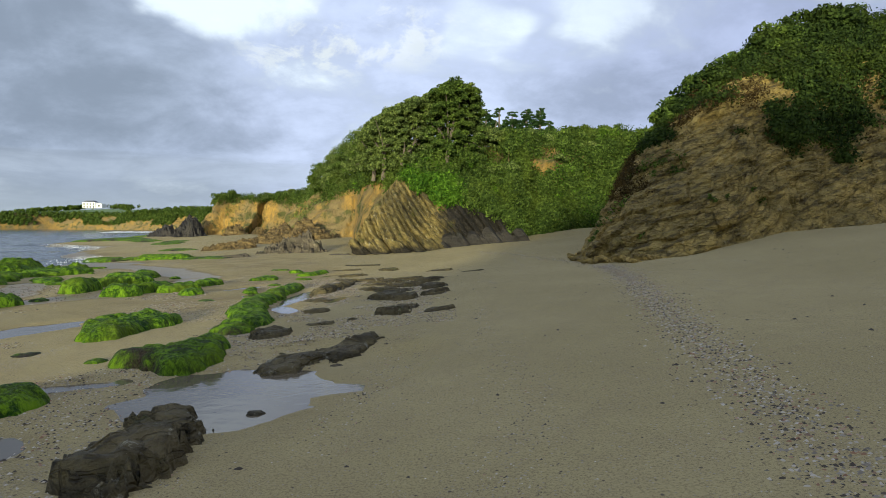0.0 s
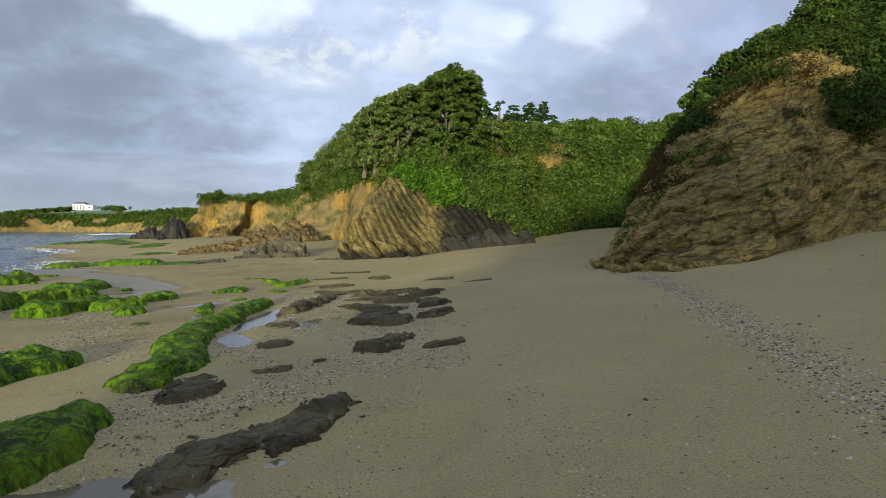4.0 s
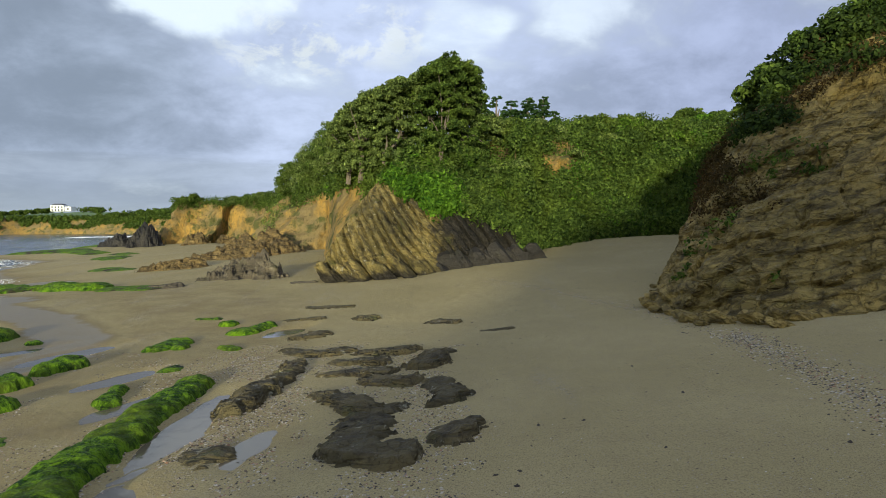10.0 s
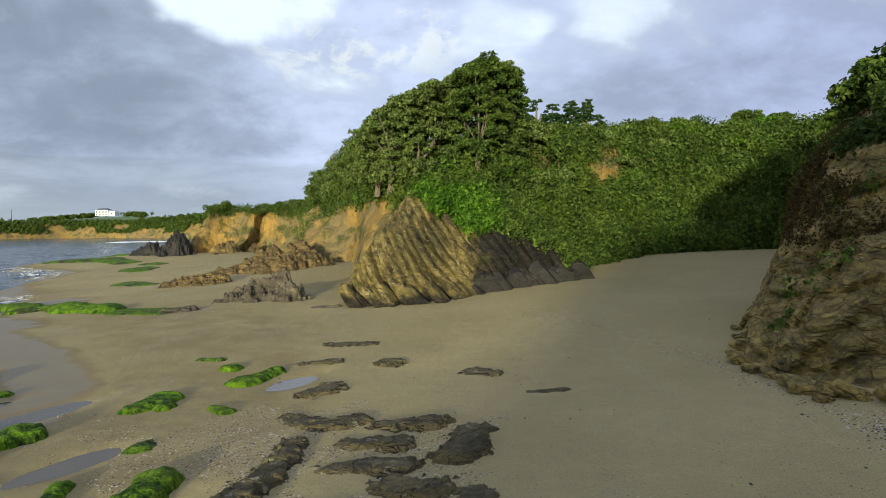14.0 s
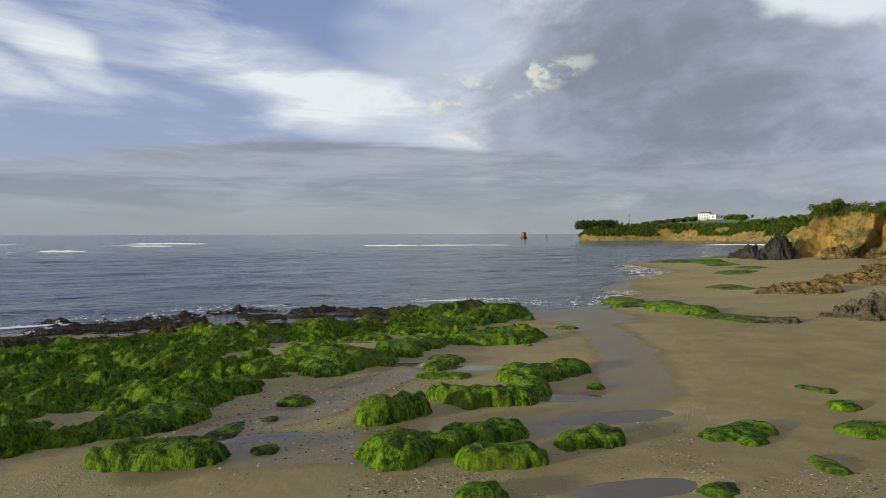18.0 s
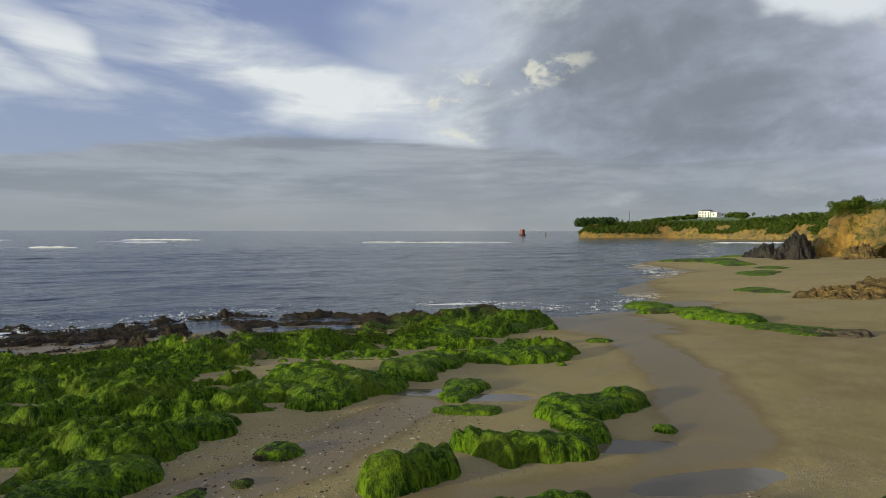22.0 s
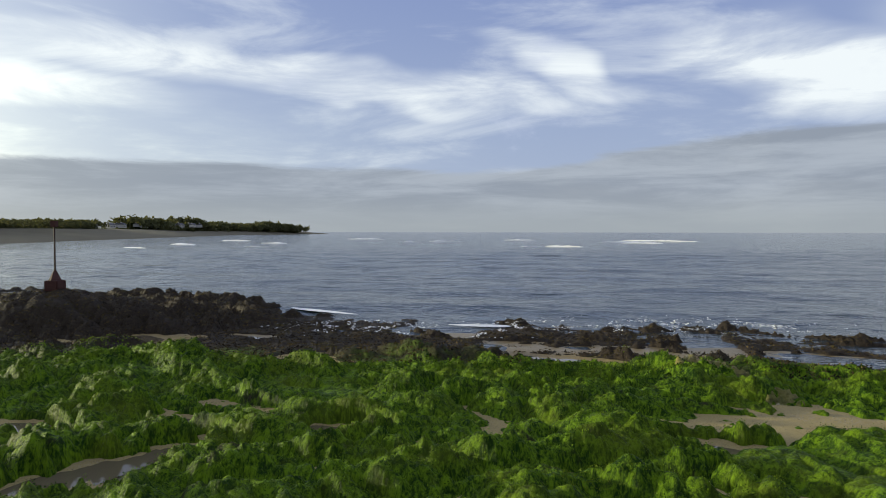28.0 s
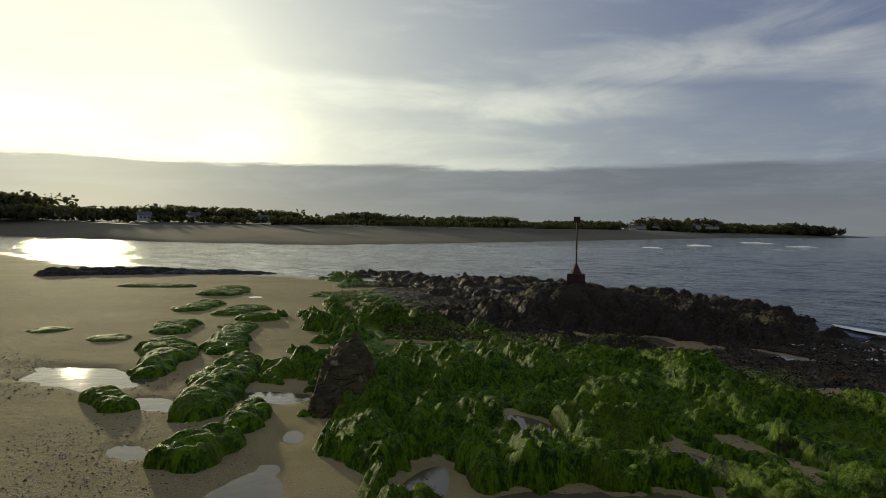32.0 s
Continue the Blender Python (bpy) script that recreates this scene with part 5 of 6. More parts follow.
in_view = lambda x, y: (x < 34) & (y > 19)
# scrub here uses the leaf tones darkened for shade
undergrowth("dense green scrub over the upper cliff, leaves darkened for shade", EAST_S, 10000, 26, lambda x, y, z, v: in_view(x, y) * smooth(0.5, 0.62, v + 0.26 * patch(x, y, z, 7) + 0.24 * patch(x, y, z, 8, 1.1) - 0.27 * smooth(14, 10, x) + 0.10 * smooth(13, 16, x)), LEAF_SHADE, 1, 0.075, 0.40)
undergrowth("dry brown stems and bracken on the cliff", EAST_S, 4000, 20, lambda x, y, z, v: in_view(x, y) * smooth(0.35, 0.5, v) * smooth(0.95, 0.7, v) * (patch(x, y, z, 17) > 0.0), LEAF_DRY, 2, 0.045, 0.25)
undergrowth("small green tufts in the rock joints", EAST_S, 800, 22, lambda x, y, z, v: in_view(x, y) * (v > 0.12) * (v < 0.6) * (patch(x, y, z, 19, 0.7) > 0.45), LEAF_MID, 3, 0.06, 0.22)


def back_rule(x, y, z, v):
    dz = 0.4 * patch(x, y, 0, 5, 0.8)
    scar = (z > 6.2 + dz) & (z < 8.6 + dz) & (((x > 2.7) & (x < 5.2)) | ((x > 6.4) & (x < 10.4 + patch(x, y, z, 6, 0.9)))) & (patch(x, y, z, 9, 1.4) > -0.45)
    return 1.0 - scar


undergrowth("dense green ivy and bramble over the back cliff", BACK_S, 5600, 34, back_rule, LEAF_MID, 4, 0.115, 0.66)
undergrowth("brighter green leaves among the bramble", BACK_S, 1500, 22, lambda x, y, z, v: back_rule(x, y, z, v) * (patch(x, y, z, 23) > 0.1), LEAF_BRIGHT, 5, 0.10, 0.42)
undergrowth("grey green dune grass at the foot of the back cliff", BACK_S, 900, 26, lambda x, y, z, v: (v > 0.05) * (v < 0.16) * (x > 6), LEAF_GREY, 34, 0.06, 0.35)
ivy_foot = lambda x: np.interp(x, [-3.4, -1.7, 0, 1.8, 4.8, 6], [5.3, 4.4, 3.5, 3.5, 1.8, 0.9])
head_rule = lambda x, y, z, v: back_rule(x, y, z, v) * smooth(-0.3, 0.4, z - np.interp(x, [-9, -5.2, -4.0, -3.0, 6], [5.2, 4.9, 5.0, 2.0, 0.8]) + 0.5 * patch(x, y, z, 27))
undergrowth("bright green ivy spilling over the rock beds", SLAB_S, 1400, 36, lambda x, y, z, v: (x < 1.4 + 0.5 * patch(x, y, z, 38, 0.9)) * smooth(-0.15, 0.3, z - ivy_foot(x) + 0.4 * patch(x, y, z, 28, 0.9)), LEAF_BRIGHT, 6, 0.105, 0.46)
undergrowth("dense bramble over the wet rock beds", SLAB_S, 900, 34, lambda x, y, z, v: (x > 0.9) * smooth(-0.15, 0.3, z - ivy_foot(x) + 0.5 * patch(x, y, z, 28, 0.9)), LEAF_MID, 26, 0.105, 0.5)
undergrowth("bright ivy and bramble above the rock beds", HEAD_S, 1100, 36, lambda x, y, z, v: head_rule(x, y, z, v) * smooth(6.8, 5.6, z) * (x > -3.6) * (x < 1.6) * (patch(x, y, z, 30) > -0.1), LEAF_BRIGHT, 16, 0.105, 0.5)
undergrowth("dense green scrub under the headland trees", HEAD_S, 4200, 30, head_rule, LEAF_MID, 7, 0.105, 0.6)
undergrowth("green scrub along the top of the ochre cliff", OCHRE_S, 3600, 24, lambda x, y, z, v: smooth(0.78, 0.95, v + 0.12 * patch(x, y, z, 29)), LEAF_MID, 8, 0.09, 0.5)
undergrowth("sparse weeds on the ochre face", OCHRE_S, 800, 18, lambda x, y, z, v: (v > 0.15) * (patch(x, y, z, 31, 0.25) > 0.3), LEAF_GREY, 9, 0.08, 0.4)

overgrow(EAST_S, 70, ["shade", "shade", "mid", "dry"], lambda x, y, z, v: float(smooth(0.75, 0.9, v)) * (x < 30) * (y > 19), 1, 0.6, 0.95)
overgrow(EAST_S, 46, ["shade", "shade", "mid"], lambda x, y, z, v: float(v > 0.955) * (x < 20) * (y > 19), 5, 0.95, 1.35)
overgrow(BACK_S, 95, ["mid", "mid", "bright", "grey"], lambda x, y, z, v: float(v > 0.5) * (1.0 if v > 0.92 else 0.12) * float(back_rule(x, y, z, v)), 2, 0.8, 1.4)
overgrow(HEAD_S, 75, ["mid", "bright", "grey"], lambda x, y, z, v: float(head_rule(x, y, z, v)), 3, 0.8, 1.3)
overgrow(OCHRE_S, 55, ["mid", "grey"], lambda x, y, z, v: float(v > 0.9), 4, 0.9, 1.4)


def canopy_top(x, y):
    """Height of the wind-cut canopy over the headland, rising inland."""
    return np.interp(x + 0.18 * (y - 48), [-14, -11.5, -8.6, -7.8, -6.2, -4.2, -2.3, -0.8, 0.3, 1.9, 2.5, 2.9, 5], [4.5, 5.5, 6.5, 7.8, 9.2, 10.3, 10.9, 11.8, 12.4, 12.2, 11.1, 9.7, 9.4])


def tree(seed, mat, label, x, y, z, top, spread, count=17000, size=0.075, name="tree", lean=(0.6, 0.3), shaped=False):
    """A wind-shaped tree: trunk, limbs and a crown of many clumps; shaped: cut by the wind to the common canopy."""
    rng = random.Random(seed)
    h = top - z
    ob = thing(name, label, "tree", "headland trees", at=(x, y, z))
    blobs = []
    for k in range(170):
        u = (k + rng.random()) / 170
        a = rng.uniform(0, 2 * math.pi)
        r = spread * (1.05 - 0.45 * u) * math.sqrt(rng.random())
        bx, by = lean[0] * u + r * math.cos(a), lean[1] * u + r * math.sin(a)
        bz, br = h * (0.02 + 0.92 * u), rng.uniform(0.11, 0.25) * spread
        if shaped:
            roof = float(canopy_top(x + bx, y + by)) - z - 0.8 * br + rng.uniform(-0.25, 0.12)
            bz = max(0.1, roof * rng.random() ** 0.8) if u < 0.66 else roof - rng.random() * 0.45
        blobs.append((bx, by, bz, br))
    mid = (lean[0] * 0.2, lean[1] * 0.2, h * 0.3)
    part("trunk", tube([(0, 0, -0.6), (0.08, -0.05, h * 0.12), mid, (lean[0] * 0.6, lean[1] * 0.6, h * 0.7)], [0.17, 0.14, 0.10, 0.03], 7), BARK, ob)
    for k in range(6):
        bx, by, bz, br = blobs[k * 20]
        part("limb", tube([mid, ((bx + mid[0]) / 2 + 0.1, (by + mid[1]) / 2, (bz + mid[2]) / 2 - 0.1), (bx, by, bz)], [0.05, 0.035, 0.015], 5), BARK, ob)
    v, f = leaf_cloud(seed, blobs, count, size)
    child("crown", mesh("crown", v, f, mat, False), ob)
    return ob


TREES = [(-13.9, 72.8, 5.8, 9.0, 2.2), (-12.6, 72.0, 5.9, 9.9, 2.4), (-11.2, 70.8, 6.1, 11.0, 2.6), (-9.6, 69.6, 6.4, 12.2, 2.8), (-7.9, 68.6, 6.7, 13.0, 2.7), (-5.8, 49.6, 6.0, 9.7, 1.7), (-5.2, 47.8, 5.9, 9.7, 1.8), (-5.1, 46.3, 5.7, 9.1, 1.6), (-4.3, 45.3, 5.7, 9.4, 1.7), (-3.5, 47.0, 6.3, 11.3, 1.9), (-2.2, 45.9, 6.3, 11.0, 1.7), (-1.8, 47.4, 6.7, 12.4, 1.9), (-0.5, 45.9, 6.7, 11.3, 1.7), (0.1, 47.8, 7.2, 13.4, 1.9), (1.1, 47.4, 7.4, 13.2, 1.6), (1.5, 46.7, 7.2, 11.3, 1.5), (2.5, 48.9, 7.8, 11.3, 1.5), (3.9, 50.8, 8.4, 11.1, 1.4), (0.2, 45.0, 6.5, 9.7, 1.4), (-3.0, 44.6, 5.7, 8.7, 1.3), (-6.9, 53.2, 6.3, 9.4, 1.6), (-6.0, 52.4, 6.3, 9.8, 1.6)]
for i, (x, y, z, top, spread) in enumerate(TREES):
    tree(200 + i, LEAF_GREY if i % 3 else LEAF_MID, "wind-shaped grey green coastal tree on the headland", x, y, z, top, spread, shaped=y < 56)


def pine(seed, x, y, z, top, spread):
    """A dark conifer with drooping tiers."""
    rng = random.Random(seed)
    h = top - z
    ob = thing("pine", "dark spreading cypress behind the cliff top", "tree", "dark cypresses", at=(x, y, z))
    part("trunk", tube([(0, 0, -0.5), (0, 0, h * 0.5), (0, 0, h * 0.95)], [0.2, 0.13, 0.03], 7), BARK, ob)
    blobs = []
    for k in range(70):
        u = rng.random()
        a = rng.uniform(0, 2 * math.pi)
        r = spread * (1.05 - 0.85 * u) * rng.uniform(0.3, 1)
        blobs.append((r * math.cos(a), r * math.sin(a), h * (0.12 + 0.86 * u), 0.24 * spread * (1.15 - 0.8 * u)))
    v, f = leaf_cloud(seed, blobs, 8000, 0.10, 0.45)
    child("crown", mesh("crown", v, f, LEAF_DARK, False), ob)


for i, (x, y, z, top, spread) in enumerate([(4.4, 66, 9.8, 14.0, 2.0), (5.8, 66.5, 9.8, 14.3, 1.9), (7.2, 67, 9.9, 14.0, 2.0), (8.7, 67, 9.9, 14.2, 1.9), (10.2, 67.5, 9.9, 14.4, 1.9), (11.0, 66.5, 9.9, 12.9, 1.5), (22, 64, 10.8, 12.6, 1.6), (24.5, 64, 10.8, 12.4, 1.4), (11.0, 31.0, 6.5, 8.3, 0.8)]):
    if i in (6, 7, 8):
        tree(300 + i, LEAF_MID, "rounded green tree behind the hedge", x, y, z, top, spread)
    else:
        pine(300 + i, x, y, z, top, spread)


# ---------- shingle ----------
def shingle(label, places, lo, hi, seed, mat):
    """Many small flattened stones, joined."""
    rng = np.random.default_rng(seed)
    x, y = places(rng)
    z = ground_z(x, y)
    s = lo + (hi - lo) * rng.random(len(x)) ** 2.5
    ring = np.array([(math.cos(a), math.sin(a), 0.0) for a in np.arange(6) * math.pi / 3] + [(0.1, 0.0, 0.55)])
    turn = rng.random(len(x)) * 6.283
    k = ring[None] * s[:, None, None] * (0.75 + 0.5 * rng.random((len(x), 7, 1)))
    vx = k[..., 0] * np.cos(turn)[:, None] - 0.65 * k[..., 1] * np.sin(turn)[:, None]
    vy = k[..., 0] * np.sin(turn)[:, None] + 0.65 * k[..., 1] * np.cos(turn)[:, None]
    v = np.stack([x[:, None] + vx, y[:, None] + vy, z[:, None] + k[..., 2] - 0.002], 2).reshape(-1, 3)
    f = (np.array([(i, (i + 1) % 6, 6) for i in range(6)])[None] + 7 * np.arange(len(x))[:, None, None]).reshape(-1, 3)
    thing("shingle", label, "shingle", kind="stuff", data=mesh("shingle", v, f, mat))


def along(line, count, width):
    def places(rng):
        q = resample(line, 0.1)
        i = rng.integers(0, len(q), count)
        return q[i, 0] + rng.normal(size=count) * width, q[i, 1] + rng.normal(size=count) * width
    return places


def within(x0, x1, y0, y1, count, cut):
    def places(rng):
        x, y = rng.uniform(x0, x1, count * 3), rng.uniform(y0, y1, count * 3)
        rim = np.minimum(np.minimum(x - x0, x1 - x), np.minimum(y - y0, y1 - y))
        ok = np.flatnonzero(fbm(x * 0.45, y * 0.3, 0, 3, 77) + 0.35 * fbm(x * 2.5, y * 2.0, 0, 2, 78) > cut + 1.3 * smooth(1.5, 0.0, rim))[:count]
        return x[ok], y[ok]
    return places


shingle("band of grey and pale shingle on the sand", along([(2.7, 2.0), (2.7, 4.2), (3.2, 7.0), (4.2, 12.5), (5.2, 18.0), (5.6, 22.0)], 15000, 0.26), 0.007, 0.030, 1, PEBBLE)
shingle("thin line of shingle and shells on the sand", along([(5.6, 20.0), (5.2, 24.0), (4.6, 28.0), (3.3, 32.3), (1.8, 36.2)], 1800, 0.22), 0.012, 0.035, 2, PEBBLE)
shingle("shingle lying between the beach rocks", within(-10, -1.2, 3, 26, 34000, -0.2), 0.007, 0.028, 3, PEBBLE)
shingle("dense brown shingle round the flat rocks", within(-5.0, 0.3, 10, 24, 22000, -0.5), 0.008, 0.030, 13, PEBBLE)
shingle("shingle lying between the weedy rocks", within(-17, -6, -4, 26, 9000, 0.15), 0.012, 0.045, 4, PEBBLE)
shingle("scattered shells and small stones on the sand", within(-6, 9, 2, 34, 2600, -2), 0.006, 0.022, 5, PEBBLE)
shingle("thin streaks of fine shingle on the sand", along([(0.2, 3.5), (0.6, 5.0), (0.9, 7.0), (0.7, 10.6), (0.9, 14)], 2600, 0.2), 0.006, 0.018, 6, PEBBLE)
shingle("small loose stones by the wet rocks", along([(-1.0, 5.5), (-1.0, 7.0), (-0.8, 9.0), (-0.6, 12.0)], 1800, 0.22), 0.006, 0.02, 7, PEBBLE)

shingle("wet shingle beside the pools at the reef edge", along([(-13.3, 4.6), (-13.4, 6.5), (-13.6, 8.2)], 1800, 0.45), 0.008, 0.03, 9, PEBBLE)
shingle("scattered dark scraps of dry weed on the sand", within(-2, 14, 4, 40, 420, -2), 0.012, 0.05, 8, SCRAP)

# ---------- beacon ----------
bz = float(reef_z(np.array([[-32.6]]), np.array([[0.1]]))[0, 0]) - 0.03
beacon = thing("beacon", "slender iron beacon pole on a dark concrete block", "beacon", at=(-32.6, 0.1, bz))
part("base_block", box(0, 0, 0.2, 0.55, 0.55, 0.42, 0.03), RUST, beacon, "dark red painted concrete block")
part("cone", tube([(0, 0, 0.41), (0, 0, 0.8)], [0.24, 0.05], 10), RUST, beacon)
part("pole", tube([(0, 0, 0.78), (0, 0, 2.5)], [0.035, 0.03], 8), IRON, beacon)
part("topmark", box(0, 0, 2.62, 0.2, 0.2, 0.24, 0.01), RUST, beacon, "small square top mark")

# ---------- far coast ----------
def far_land(name, label, foot, inland, mat, top_mat, plateau, climb, step=3.0, rows=16, seed=0):
    """foot: x, y, height and setback of the face; inland: direction of the land."""
    q = resample(foot, step)
    v = np.linspace(0, 1, rows)
    V, U = np.meshgrid(v, np.arange(len(q)), indexing="ij")
    X, Y = q[U, 0] + inland[0] * q[U, 3] * V, q[U, 1] + inland[1] * q[U, 3] * V
    Z = SEA - 0.4 + (q[U, 2] - SEA) * V ** 0.8
    amp = np.minimum(0.35 * q[U, 2], 2.5) * V * (1 - V) * 4
    rough = fbm(X * 0.1, Y * 0.1, Z * 0.15, 4, seed)
    X, Y = X + inland[0] * rough * amp, Y + inland[1] * rough * amp
    ob = thing(name, label, "coast", kind="structure", data=sheet(name, X, Y, Z, mat))
    k = np.linspace(0, 1, 16)[:, None]
    PX, PY = X[-1] + inland[0] * plateau * k, Y[-1] + inland[1] * plateau * k
    child("field", sheet("field", PX, PY, Z[-1] + climb * k + 0.5 * fbm(PX * 0.03, PY * 0.03, 0, 3, seed + 1), top_mat), ob)
    return X, Y, Z, np.full(X.shape, inland[0]), np.full(X.shape, inland[1])


NORTH_S = far_land("coast_north", "far low cliffs with green fields above", [(-262, 322, 2, 6), (-250, 308, 7, 9), (-243, 301, 8, 9), (-228, 314, 8, 9), (-208, 338, 8, 9), (-180, 340, 8, 9), (-150, 328, 8, 9), (-120, 330, 8.5, 9), (-60, 350, 9, 9)], (0.15, 0.99), EARTH, FIELD, 130, 5, seed=61)
far_land("coast_south", "far sandy shore with dunes and fields", [(-1060, -262, 1.5, 30), (-980, -262, 4, 40), (-800, -262, 5, 50), (-640, -255, 5, 60), (-359, -180, 5, 60), (-200, -136, 4.5, 70), (-126, -115, 4.5, 80), (-82, -108, 4, 80), (-62, -140, 4, 80), (-54, -190, 5, 70), (-40, -240, 6, 60), (0, -290, 7, 60), (120, -330, 8, 60), (300, -360, 8, 60)], (-0.12, -0.99), DUNE, FAR_WOOD, 300, 5, seed=71)
undergrowth("green scrub on the far low cliffs", NORTH_S, 4200, 14, lambda x, y, z, v: (v > 0.3) * (patch(x, y, z, 33, 0.11) > -0.15), LEAF_MID, 11, 0.55, 1.1)
undergrowth("hedge and gorse along the far cliff top", NORTH_S, 2200, 16, lambda x, y, z, v: (v > 0.85) * (patch(x, y, 0, 35, 0.06) > 0.25), LEAF_MID, 12, 0.5, 1.3)


def wood(label, line, clumps, leaves, tall, wide, mat, seed, size=0.9):
    """A far belt of trees as one mass of foliage: x, y, z of the ground along a line."""
    rng = np.random.default_rng(seed)
    q = resample(line, 1.0)
    i = rng.integers(0, len(q), clumps)
    c = q[i] + np.stack([rng.normal(size=clumps) * wide, rng.normal(size=clumps) * wide, np.zeros(clumps)], 1)
    rise = tall * (0.55 + 0.45 * grain(q[i, 0] * 0.05, q[i, 1] * 0.05, 0, seed)) * (0.15 + 0.85 * rng.random(clumps) ** 0.8)
    c[:, 2] += rise
    k = np.repeat(np.arange(clumps), leaves)
    d = rng.normal(size=(len(k), 3))
    d /= np.linalg.norm(d, axis=1)[:, None]
    p = c[k] + d * (tall * 0.28 * (0.5 + 0.6 * rng.random(len(k))))[:, None]
    v, f = leaf_quads(rng, p, d, size)
    thing("wood", label, "wood", kind="stuff", data=mesh("wood", v, f, mat, False))


wood("dark wind-bent pines on the far point", [(-252, 314, 5.5), (-244, 312, 7), (-236, 320, 7.5)], 130, 40, 6.5, 3.0, LEAF_DARK, 1, 0.6)
wood("far hedges and trees by the white house", [(-236, 355, 9.0), (-215, 362, 10.5), (-206, 366, 11)], 160, 24, 3.0, 2.0, LEAF_MID, 2, 0.55)
wood("far trees beside the white house", [(-188, 366, 11), (-178, 362, 10.5)], 70, 24, 3.6, 2.0, LEAF_MID, 3, 0.55)
wood("far scrub on the cliff top", [(-165, 345, 8), (-145, 345, 8.5), (-120, 350, 9)], 240, 24, 4.0, 4.0, LEAF_MID, 4, 0.6)
# southern woods carry the paler, haze-toned leaves
wood("far dark trees along the southern skyline", [(-420, -262, 4.5), (-330, -250, 4.5), (-250, -240, 4.6), (-180, -240, 4.8), (-120, -250, 5.0), (-70, -270, 5.5), (-30, -300, 6)], 2200, 16, 6.0, 6.0, LEAF_HAZE, 5, 0.9)
wood("far wooded hill behind the southern shore", [(-60, -330, 6), (0, -350, 6.5), (60, -360, 7), (140, -380, 7)], 1600, 14, 12.0, 7.0, LEAF_HAZE, 6, 1.5)
wood("far hedges on the dunes", [(-330, -215, 5), (-230, -190, 5), (-150, -195, 5), (-90, -215, 5)], 500, 12, 2.2, 9.0, LEAF_HAZE, 7, 0.8)
wood("far wooded headland", [(-930, -285, 3.5), (-860, -300, 4), (-760, -315, 4), (-640, -320, 4), (-540, -300, 4)], 2600, 14, 13.0, 9.0, LEAF_HAZE, 8, 2.0)


def house(x, y, z, w, d, h, turn, wall_mat=None, roof_mat=None, label="far white house with a slate roof"):
    ob = thing("house", label, "house", "far houses", at=(x, y, z))
    ob.rotation_euler.z = radians(turn)
    part("wall", box(0, 0, h / 2, w, d, h), wall_mat or WHITE, ob)
    bm = bmesh.new()
    r = h * 0.55
    p = [bm.verts.new(c) for c in ((-w / 2 - 0.3, -d / 2 - 0.3, h), (w / 2 + 0.3, -d / 2 - 0.3, h), (w / 2 + 0.3, d / 2 + 0.3, h), (-w / 2 - 0.3, d / 2 + 0.3, h), (-w / 2 - 0.3, 0, h + r), (w / 2 + 0.3, 0, h + r))]
    for f in ((0, 1, 5, 4), (2, 3, 4, 5), (0, 4, 3), (1, 2, 5), (3, 2, 1, 0)):
        bm.faces.new([p[i] for i in f])
    part("roof", bm, roof_mat or SLATE, ob)
    part("chimney", box(w * 0.36, 0, h + r, 0.8, 0.8, 1.2), wall_mat or WHITE, ob)
    for k in range(3):
        part("window", box((k - 1) * w * 0.3, -d / 2 - 0.02, h * 0.55, w * 0.12, 0.08, h * 0.3), GLASS, ob)
        part("window", box((k - 1) * w * 0.3, d / 2 + 0.02, h * 0.55, w * 0.12, 0.08, h * 0.3), GLASS, ob)
    return ob


# the white house above the northern cliffs: two wings and a hipped block
villa = thing("house", "white two-storey house above the far cliffs", "house", "far houses", at=(-197.5, 358, 11.2))
part("wall", box(-1.5, 0, 2.0, 9.0, 7.0, 4.2), WHITE, villa)
part("annex", box(5.2, 0.5, 1.6, 4.6, 6.0, 3.2), WHITE, villa)
part("roof", box(-1.8, 0, 4.7, 8.6, 6.6, 1.3, 0, 0.55), SLATE, villa)
for k in range(4):
    part("window", box(-4.8 + 2.2 * k, -3.52, 2.8, 0.9, 0.08, 1.2), GLASS, villa)
    part("window", box(-4.8 + 2.2 * k, -3.52, 0.9, 0.9, 0.08, 1.3), GLASS, villa)
part("window", box(5.2, -2.52, 1.6, 1.2, 0.08, 1.2), GLASS, villa)

villa.scale = (0.78, 0.78, 0.78)

rng = random.Random(5)
for k in range(34):
    u = k / 33
    x = -640 + 270 * u + rng.uniform(-5, 5)
    y = -290 - 20 * u + rng.uniform(-22, 8)
    house(x, y, 5.5 + 2.0 * rng.random(), rng.uniform(4, 7), 5, rng.uniform(2.0, 2.8), rng.uniform(-25, 25), PALE_WALL, SLATE, "far pale house above the dunes")
for x, y, z in [(-128, -236, 6.0), (-102, -244, 6.5), (-60, -268, 7.5), (-36, -306, 10), (-80, -232, 6)]:
    house(x, y, z - 1, 4.5, 4, 2.2, rng.uniform(-30, 30), PALE_WALL, SLATE, "far pale house among trees")

mast = thing("mast", "thin mast on the far point", "mast", at=(-231, 330, 7.5))
part("pole", tube([(0, 0, 0), (0, 0, 7)], [0.2, 0.12], 6), IRON, mast)

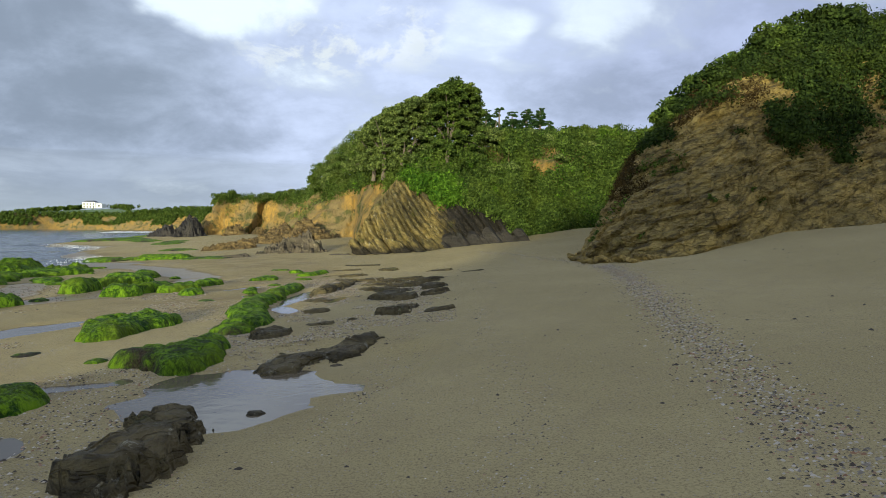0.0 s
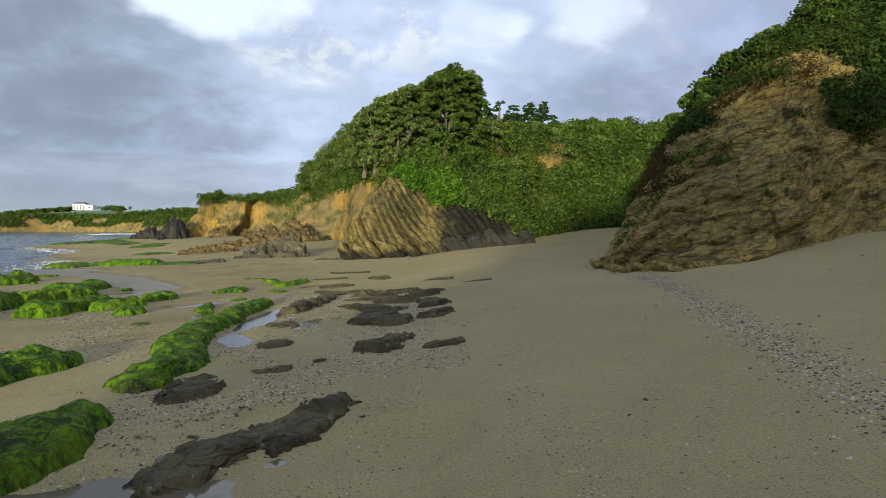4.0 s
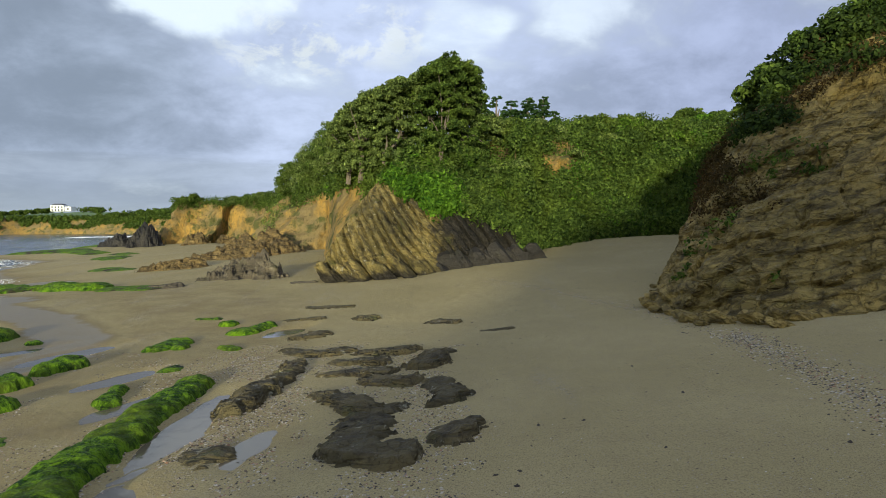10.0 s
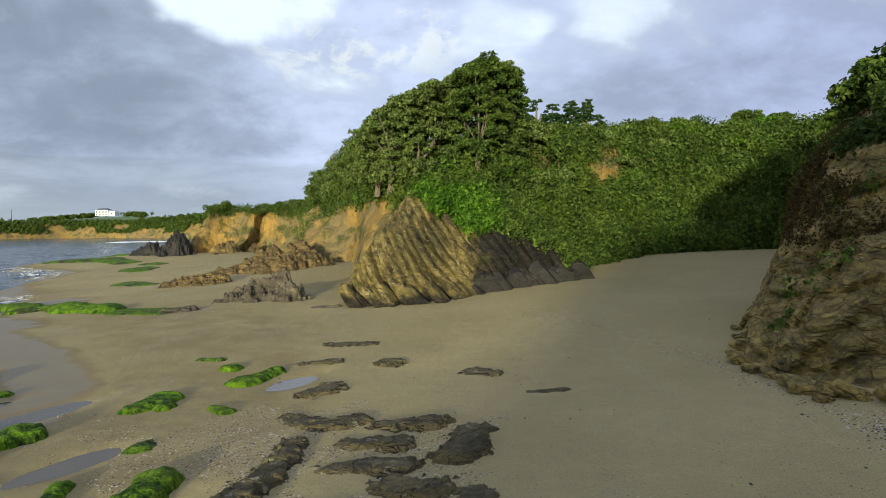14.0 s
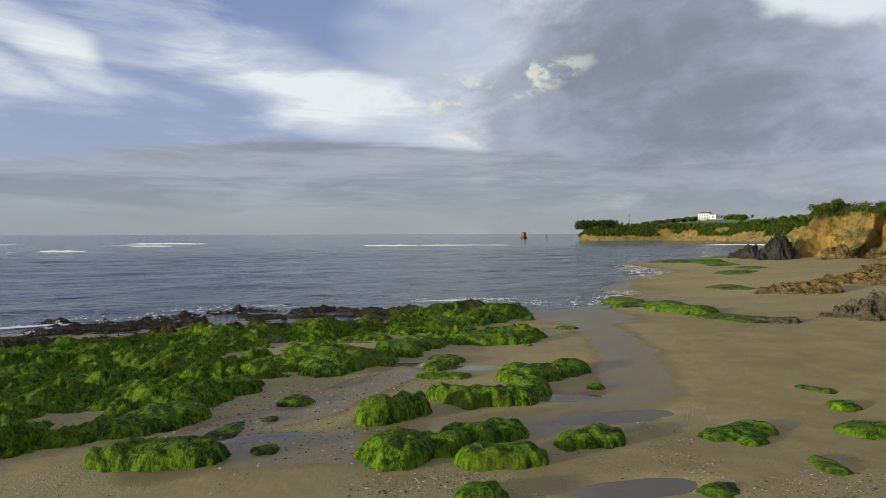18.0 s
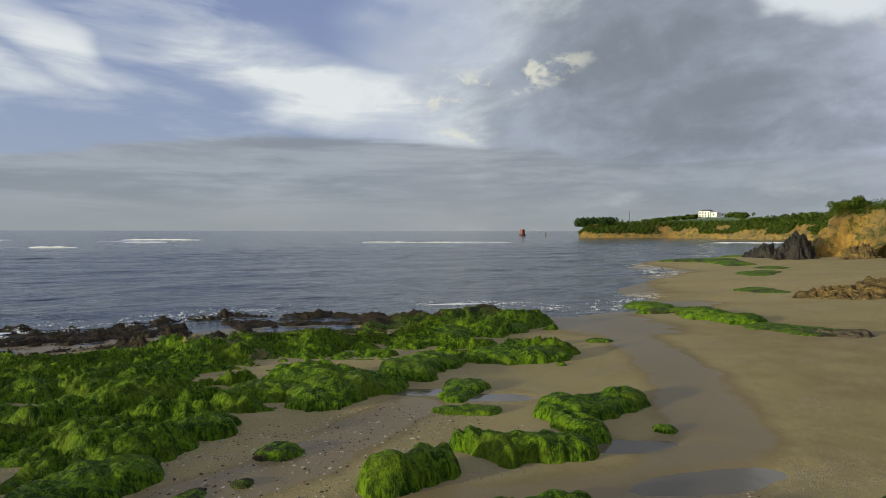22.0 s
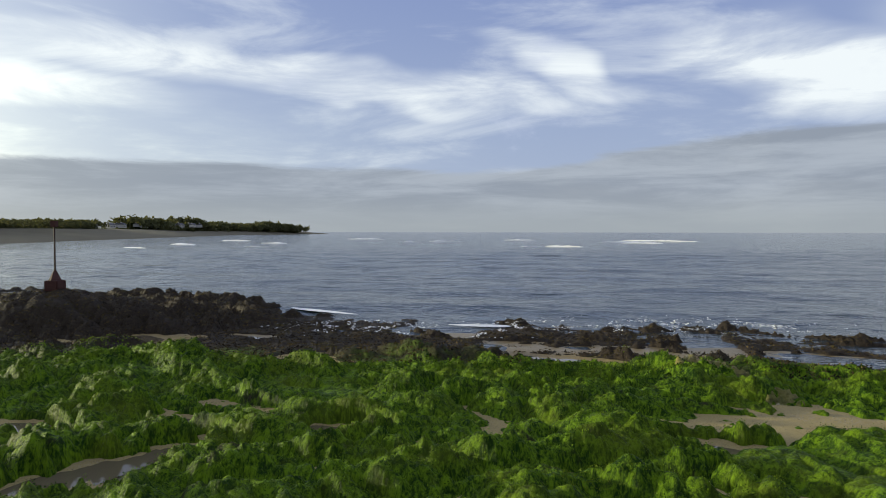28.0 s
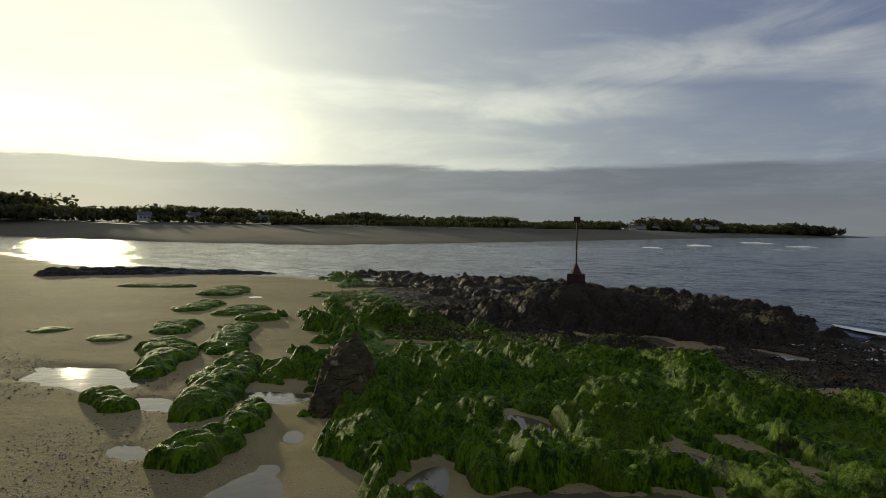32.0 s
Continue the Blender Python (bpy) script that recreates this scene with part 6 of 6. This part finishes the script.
# ---------- sea marks and breakers ----------
buoy = thing("sea_mark", "square red lattice sea mark standing offshore", "sea mark", at=(-366, 377, SEA))
part("pillar", box(0, 0, 0.6, 4.2, 4.2, 1.6, 0.1, 0.8), IRON, buoy)
part("tower", box(0, 0, 3.2, 3.0, 3.0, 3.8, 0.1, 0.9), RED, buoy)
perch = thing("perch", "thin dark perch marking a rock offshore", "sea mark", at=(-323, 358, SEA))
part("pole", tube([(0, 0, 0), (0, 0, 3.0)], [0.4, 0.3], 6), IRON, perch)


def breaker(x0, y0, x1, y1, wide, tall, seed):
    """A low crest of broken white water."""
    n, m = 40, 6
    t = np.linspace(0, 1, n)[None, :]
    s = np.linspace(-1, 1, m)[:, None]
    dx, dy = x1 - x0, y1 - y0
    ln = math.hypot(dx, dy)
    w = wide * (0.15 + np.clip(0.55 + fbm(t * ln * 0.12, 0, seed, 3, seed), 0, 1.3)) * np.sin(np.pi * t) ** 0.5
    wob = 0.6 * wide * grain(t * ln * 0.08, 3, seed, seed + 1)
    X = x0 + dx * t + (s * w + wob) * -dy / ln
    Y = y0 + dy * t + (s * w + wob) * dx / ln
    Z = SEA + 0.05 + tall * (1 - s ** 2) * np.sin(np.pi * t) ** 0.5 * (0.6 + 0.6 * np.abs(fbm(t * ln * 0.3, s, seed, 2, seed + 2)))
    thing("breaker", "small white breaking wave on the sea", "wave", "breaking waves", data=sheet("breaker", X, Y, Z, FOAM))


for i, (x0, y0, x1, y1, wd, tl) in enumerate([(-286, 70, -269, 97, 0.9, 0.6), (-178, 30, -172, 39, 0.6, 0.35), (-230, 60, -224, 72, 0.6, 0.4), (-180, 141, -162, 168, 0.8, 0.35), (-195, 128, -180, 141, 0.4, 0.3), (-118, 217, -104, 236, 1.2, 0.4), (-112, 232, -96, 252, 1.2, 0.35), (-171, 23, -171, 29, 0.5, 0.3), (-235, -18, -236, -10, 0.7, 0.4), (-258, -10, -258, 2, 0.8, 0.4), (-160, -45, -159, -38, 0.5, 0.3), (-300, 20, -296, 34, 0.9, 0.5), (-245, 54, -245, 75, 0.9, 0.6), (-210, -60, -208, -50, 0.6, 0.4), (-330, -60, -325, -40, 0.9, 0.5), (-190, -80, -186, -70, 0.6, 0.4), (-150, -70, -146, -62, 0.5, 0.3), (-270, -100, -262, -84, 0.8, 0.4)]):
    breaker(x0, y0, x1, y1, wd, tl, i + 1)
for i, (x0, y0, x1, y1, wd) in enumerate([(-32.7, 36.4, -31.2, 40.1, 0.25), (-35.2, 15.4, -35.0, 18.0, 0.3), (-49.2, 82.2, -45.0, 78.5, 0.4), (-36.7, 66.4, -34.0, 63.0, 0.3), (-40.5, 6.5, -38.0, 11, 0.25)]):
    breaker(x0, y0, x1, y1, wd, 0.05, 40 + i)


def wash(label, line, count, wide, seed, size):
    """Flecks and strings of foam on the water along a line."""
    rng = np.random.default_rng(seed)
    q = resample(line, 0.1)
    i = rng.integers(0, len(q), count * 3)
    x, y = q[i, 0] + rng.normal(size=count * 3) * wide, q[i, 1] + rng.normal(size=count * 3) * wide
    keep = np.flatnonzero(np.abs(fbm(x * 0.9, y * 0.9, 0, 3, seed)) < 0.16)[:count]
    c = np.stack([x[keep], y[keep], np.full(len(keep), SEA + 0.10) + 0.05 * rng.random(len(keep))], 1)
    nrm = np.tile([0.0, 0.0, 1.0], (len(keep), 1)) + rng.normal(size=(len(keep), 3)) * 0.12
    v, f = leaf_quads(rng, c, nrm * 3, size)
    thing("foam", label, "foam", kind="stuff", data=mesh("foam", v, f, FOAM, False))


wash("white foam washing round the outer ledges", [(-34, 10), (-33.6, 13), (-33, 16), (-35, 20), (-36, 25), (-35, 30)], 2600, 0.9, 91, 0.05)
wash("thin foam lines where the sea meets the sand", [(-33, 36), (-30, 41), (-26.4, 41), (-25.6, 43), (-27, 47), (-28, 52)], 1300, 0.7, 92, 0.05)
wash("foam along the far side of the cove", [(-26, 56), (-30, 60), (-36, 66), (-45, 76), (-50, 84)], 1300, 1.0, 93, 0.09)


# ---------- loose weed ----------
def weed(label, X, Y, Z, ok, count, mat, seed, size):
    """Short fronds lying over rock, drooping with its slope."""
    rng = np.random.default_rng(seed)
    gxx, gyy = np.gradient(Z, axis=0), np.gradient(Z, axis=1)
    idx = np.flatnonzero(ok.ravel())
    i = rng.choice(idx, count)
    c = np.stack([X.ravel()[i], Y.ravel()[i], Z.ravel()[i]], 1) + rng.normal(size=(count, 3)) * np.array([0.03, 0.03, 0.012])
    c[:, 2] += 0.012
    slope = np.stack([gxx.ravel()[i], gyy.ravel()[i], np.zeros(count)], 1) / 0.065
    nrm = np.stack([-slope[:, 0], -slope[:, 1], np.ones(count)], 1) + rng.normal(size=(count, 3)) * 0.35
    v, f = leaf_quads(rng, c, nrm / np.linalg.norm(nrm, axis=1)[:, None], size)
    thing("seaweed", label, "seaweed", kind="stuff", data=mesh("seaweed", v, f, mat, False))


RZ = reef_z(RX, RY)
zone = RX + 0.45 * np.maximum(-(RY + 1), 0) + 4.5 * grain(RX * 0.18, RY * 0.18, 0, 83)
open_rock = (inside(REEF, RX, RY) > 0.2) & (RZ > -0.52)
near = (RX > -24) & (RY > -4) & (RY < 28)
weed("bright green weed fronds draped over the near reef", RX, RY, RZ, open_rock & near & (zone > -25.5) & (fbm(RX * 0.9, RY * 0.9, 0, 2, 84) > -0.6), 110000, WEED_TUFT, 1, 0.013)
weed("green weed fronds on the outer reef", RX, RY, RZ, open_rock & ~near & (zone > -26), 30000, WEED_TUFT, 2, 0.028)
weed("brown bladder weed on the outer ledges", RX, RY, RZ, (inside(REEF, RX, RY) > -0.5) & (RZ > -0.85) & (zone < -25), 80000, BROWN_WEED, 3, 0.035)
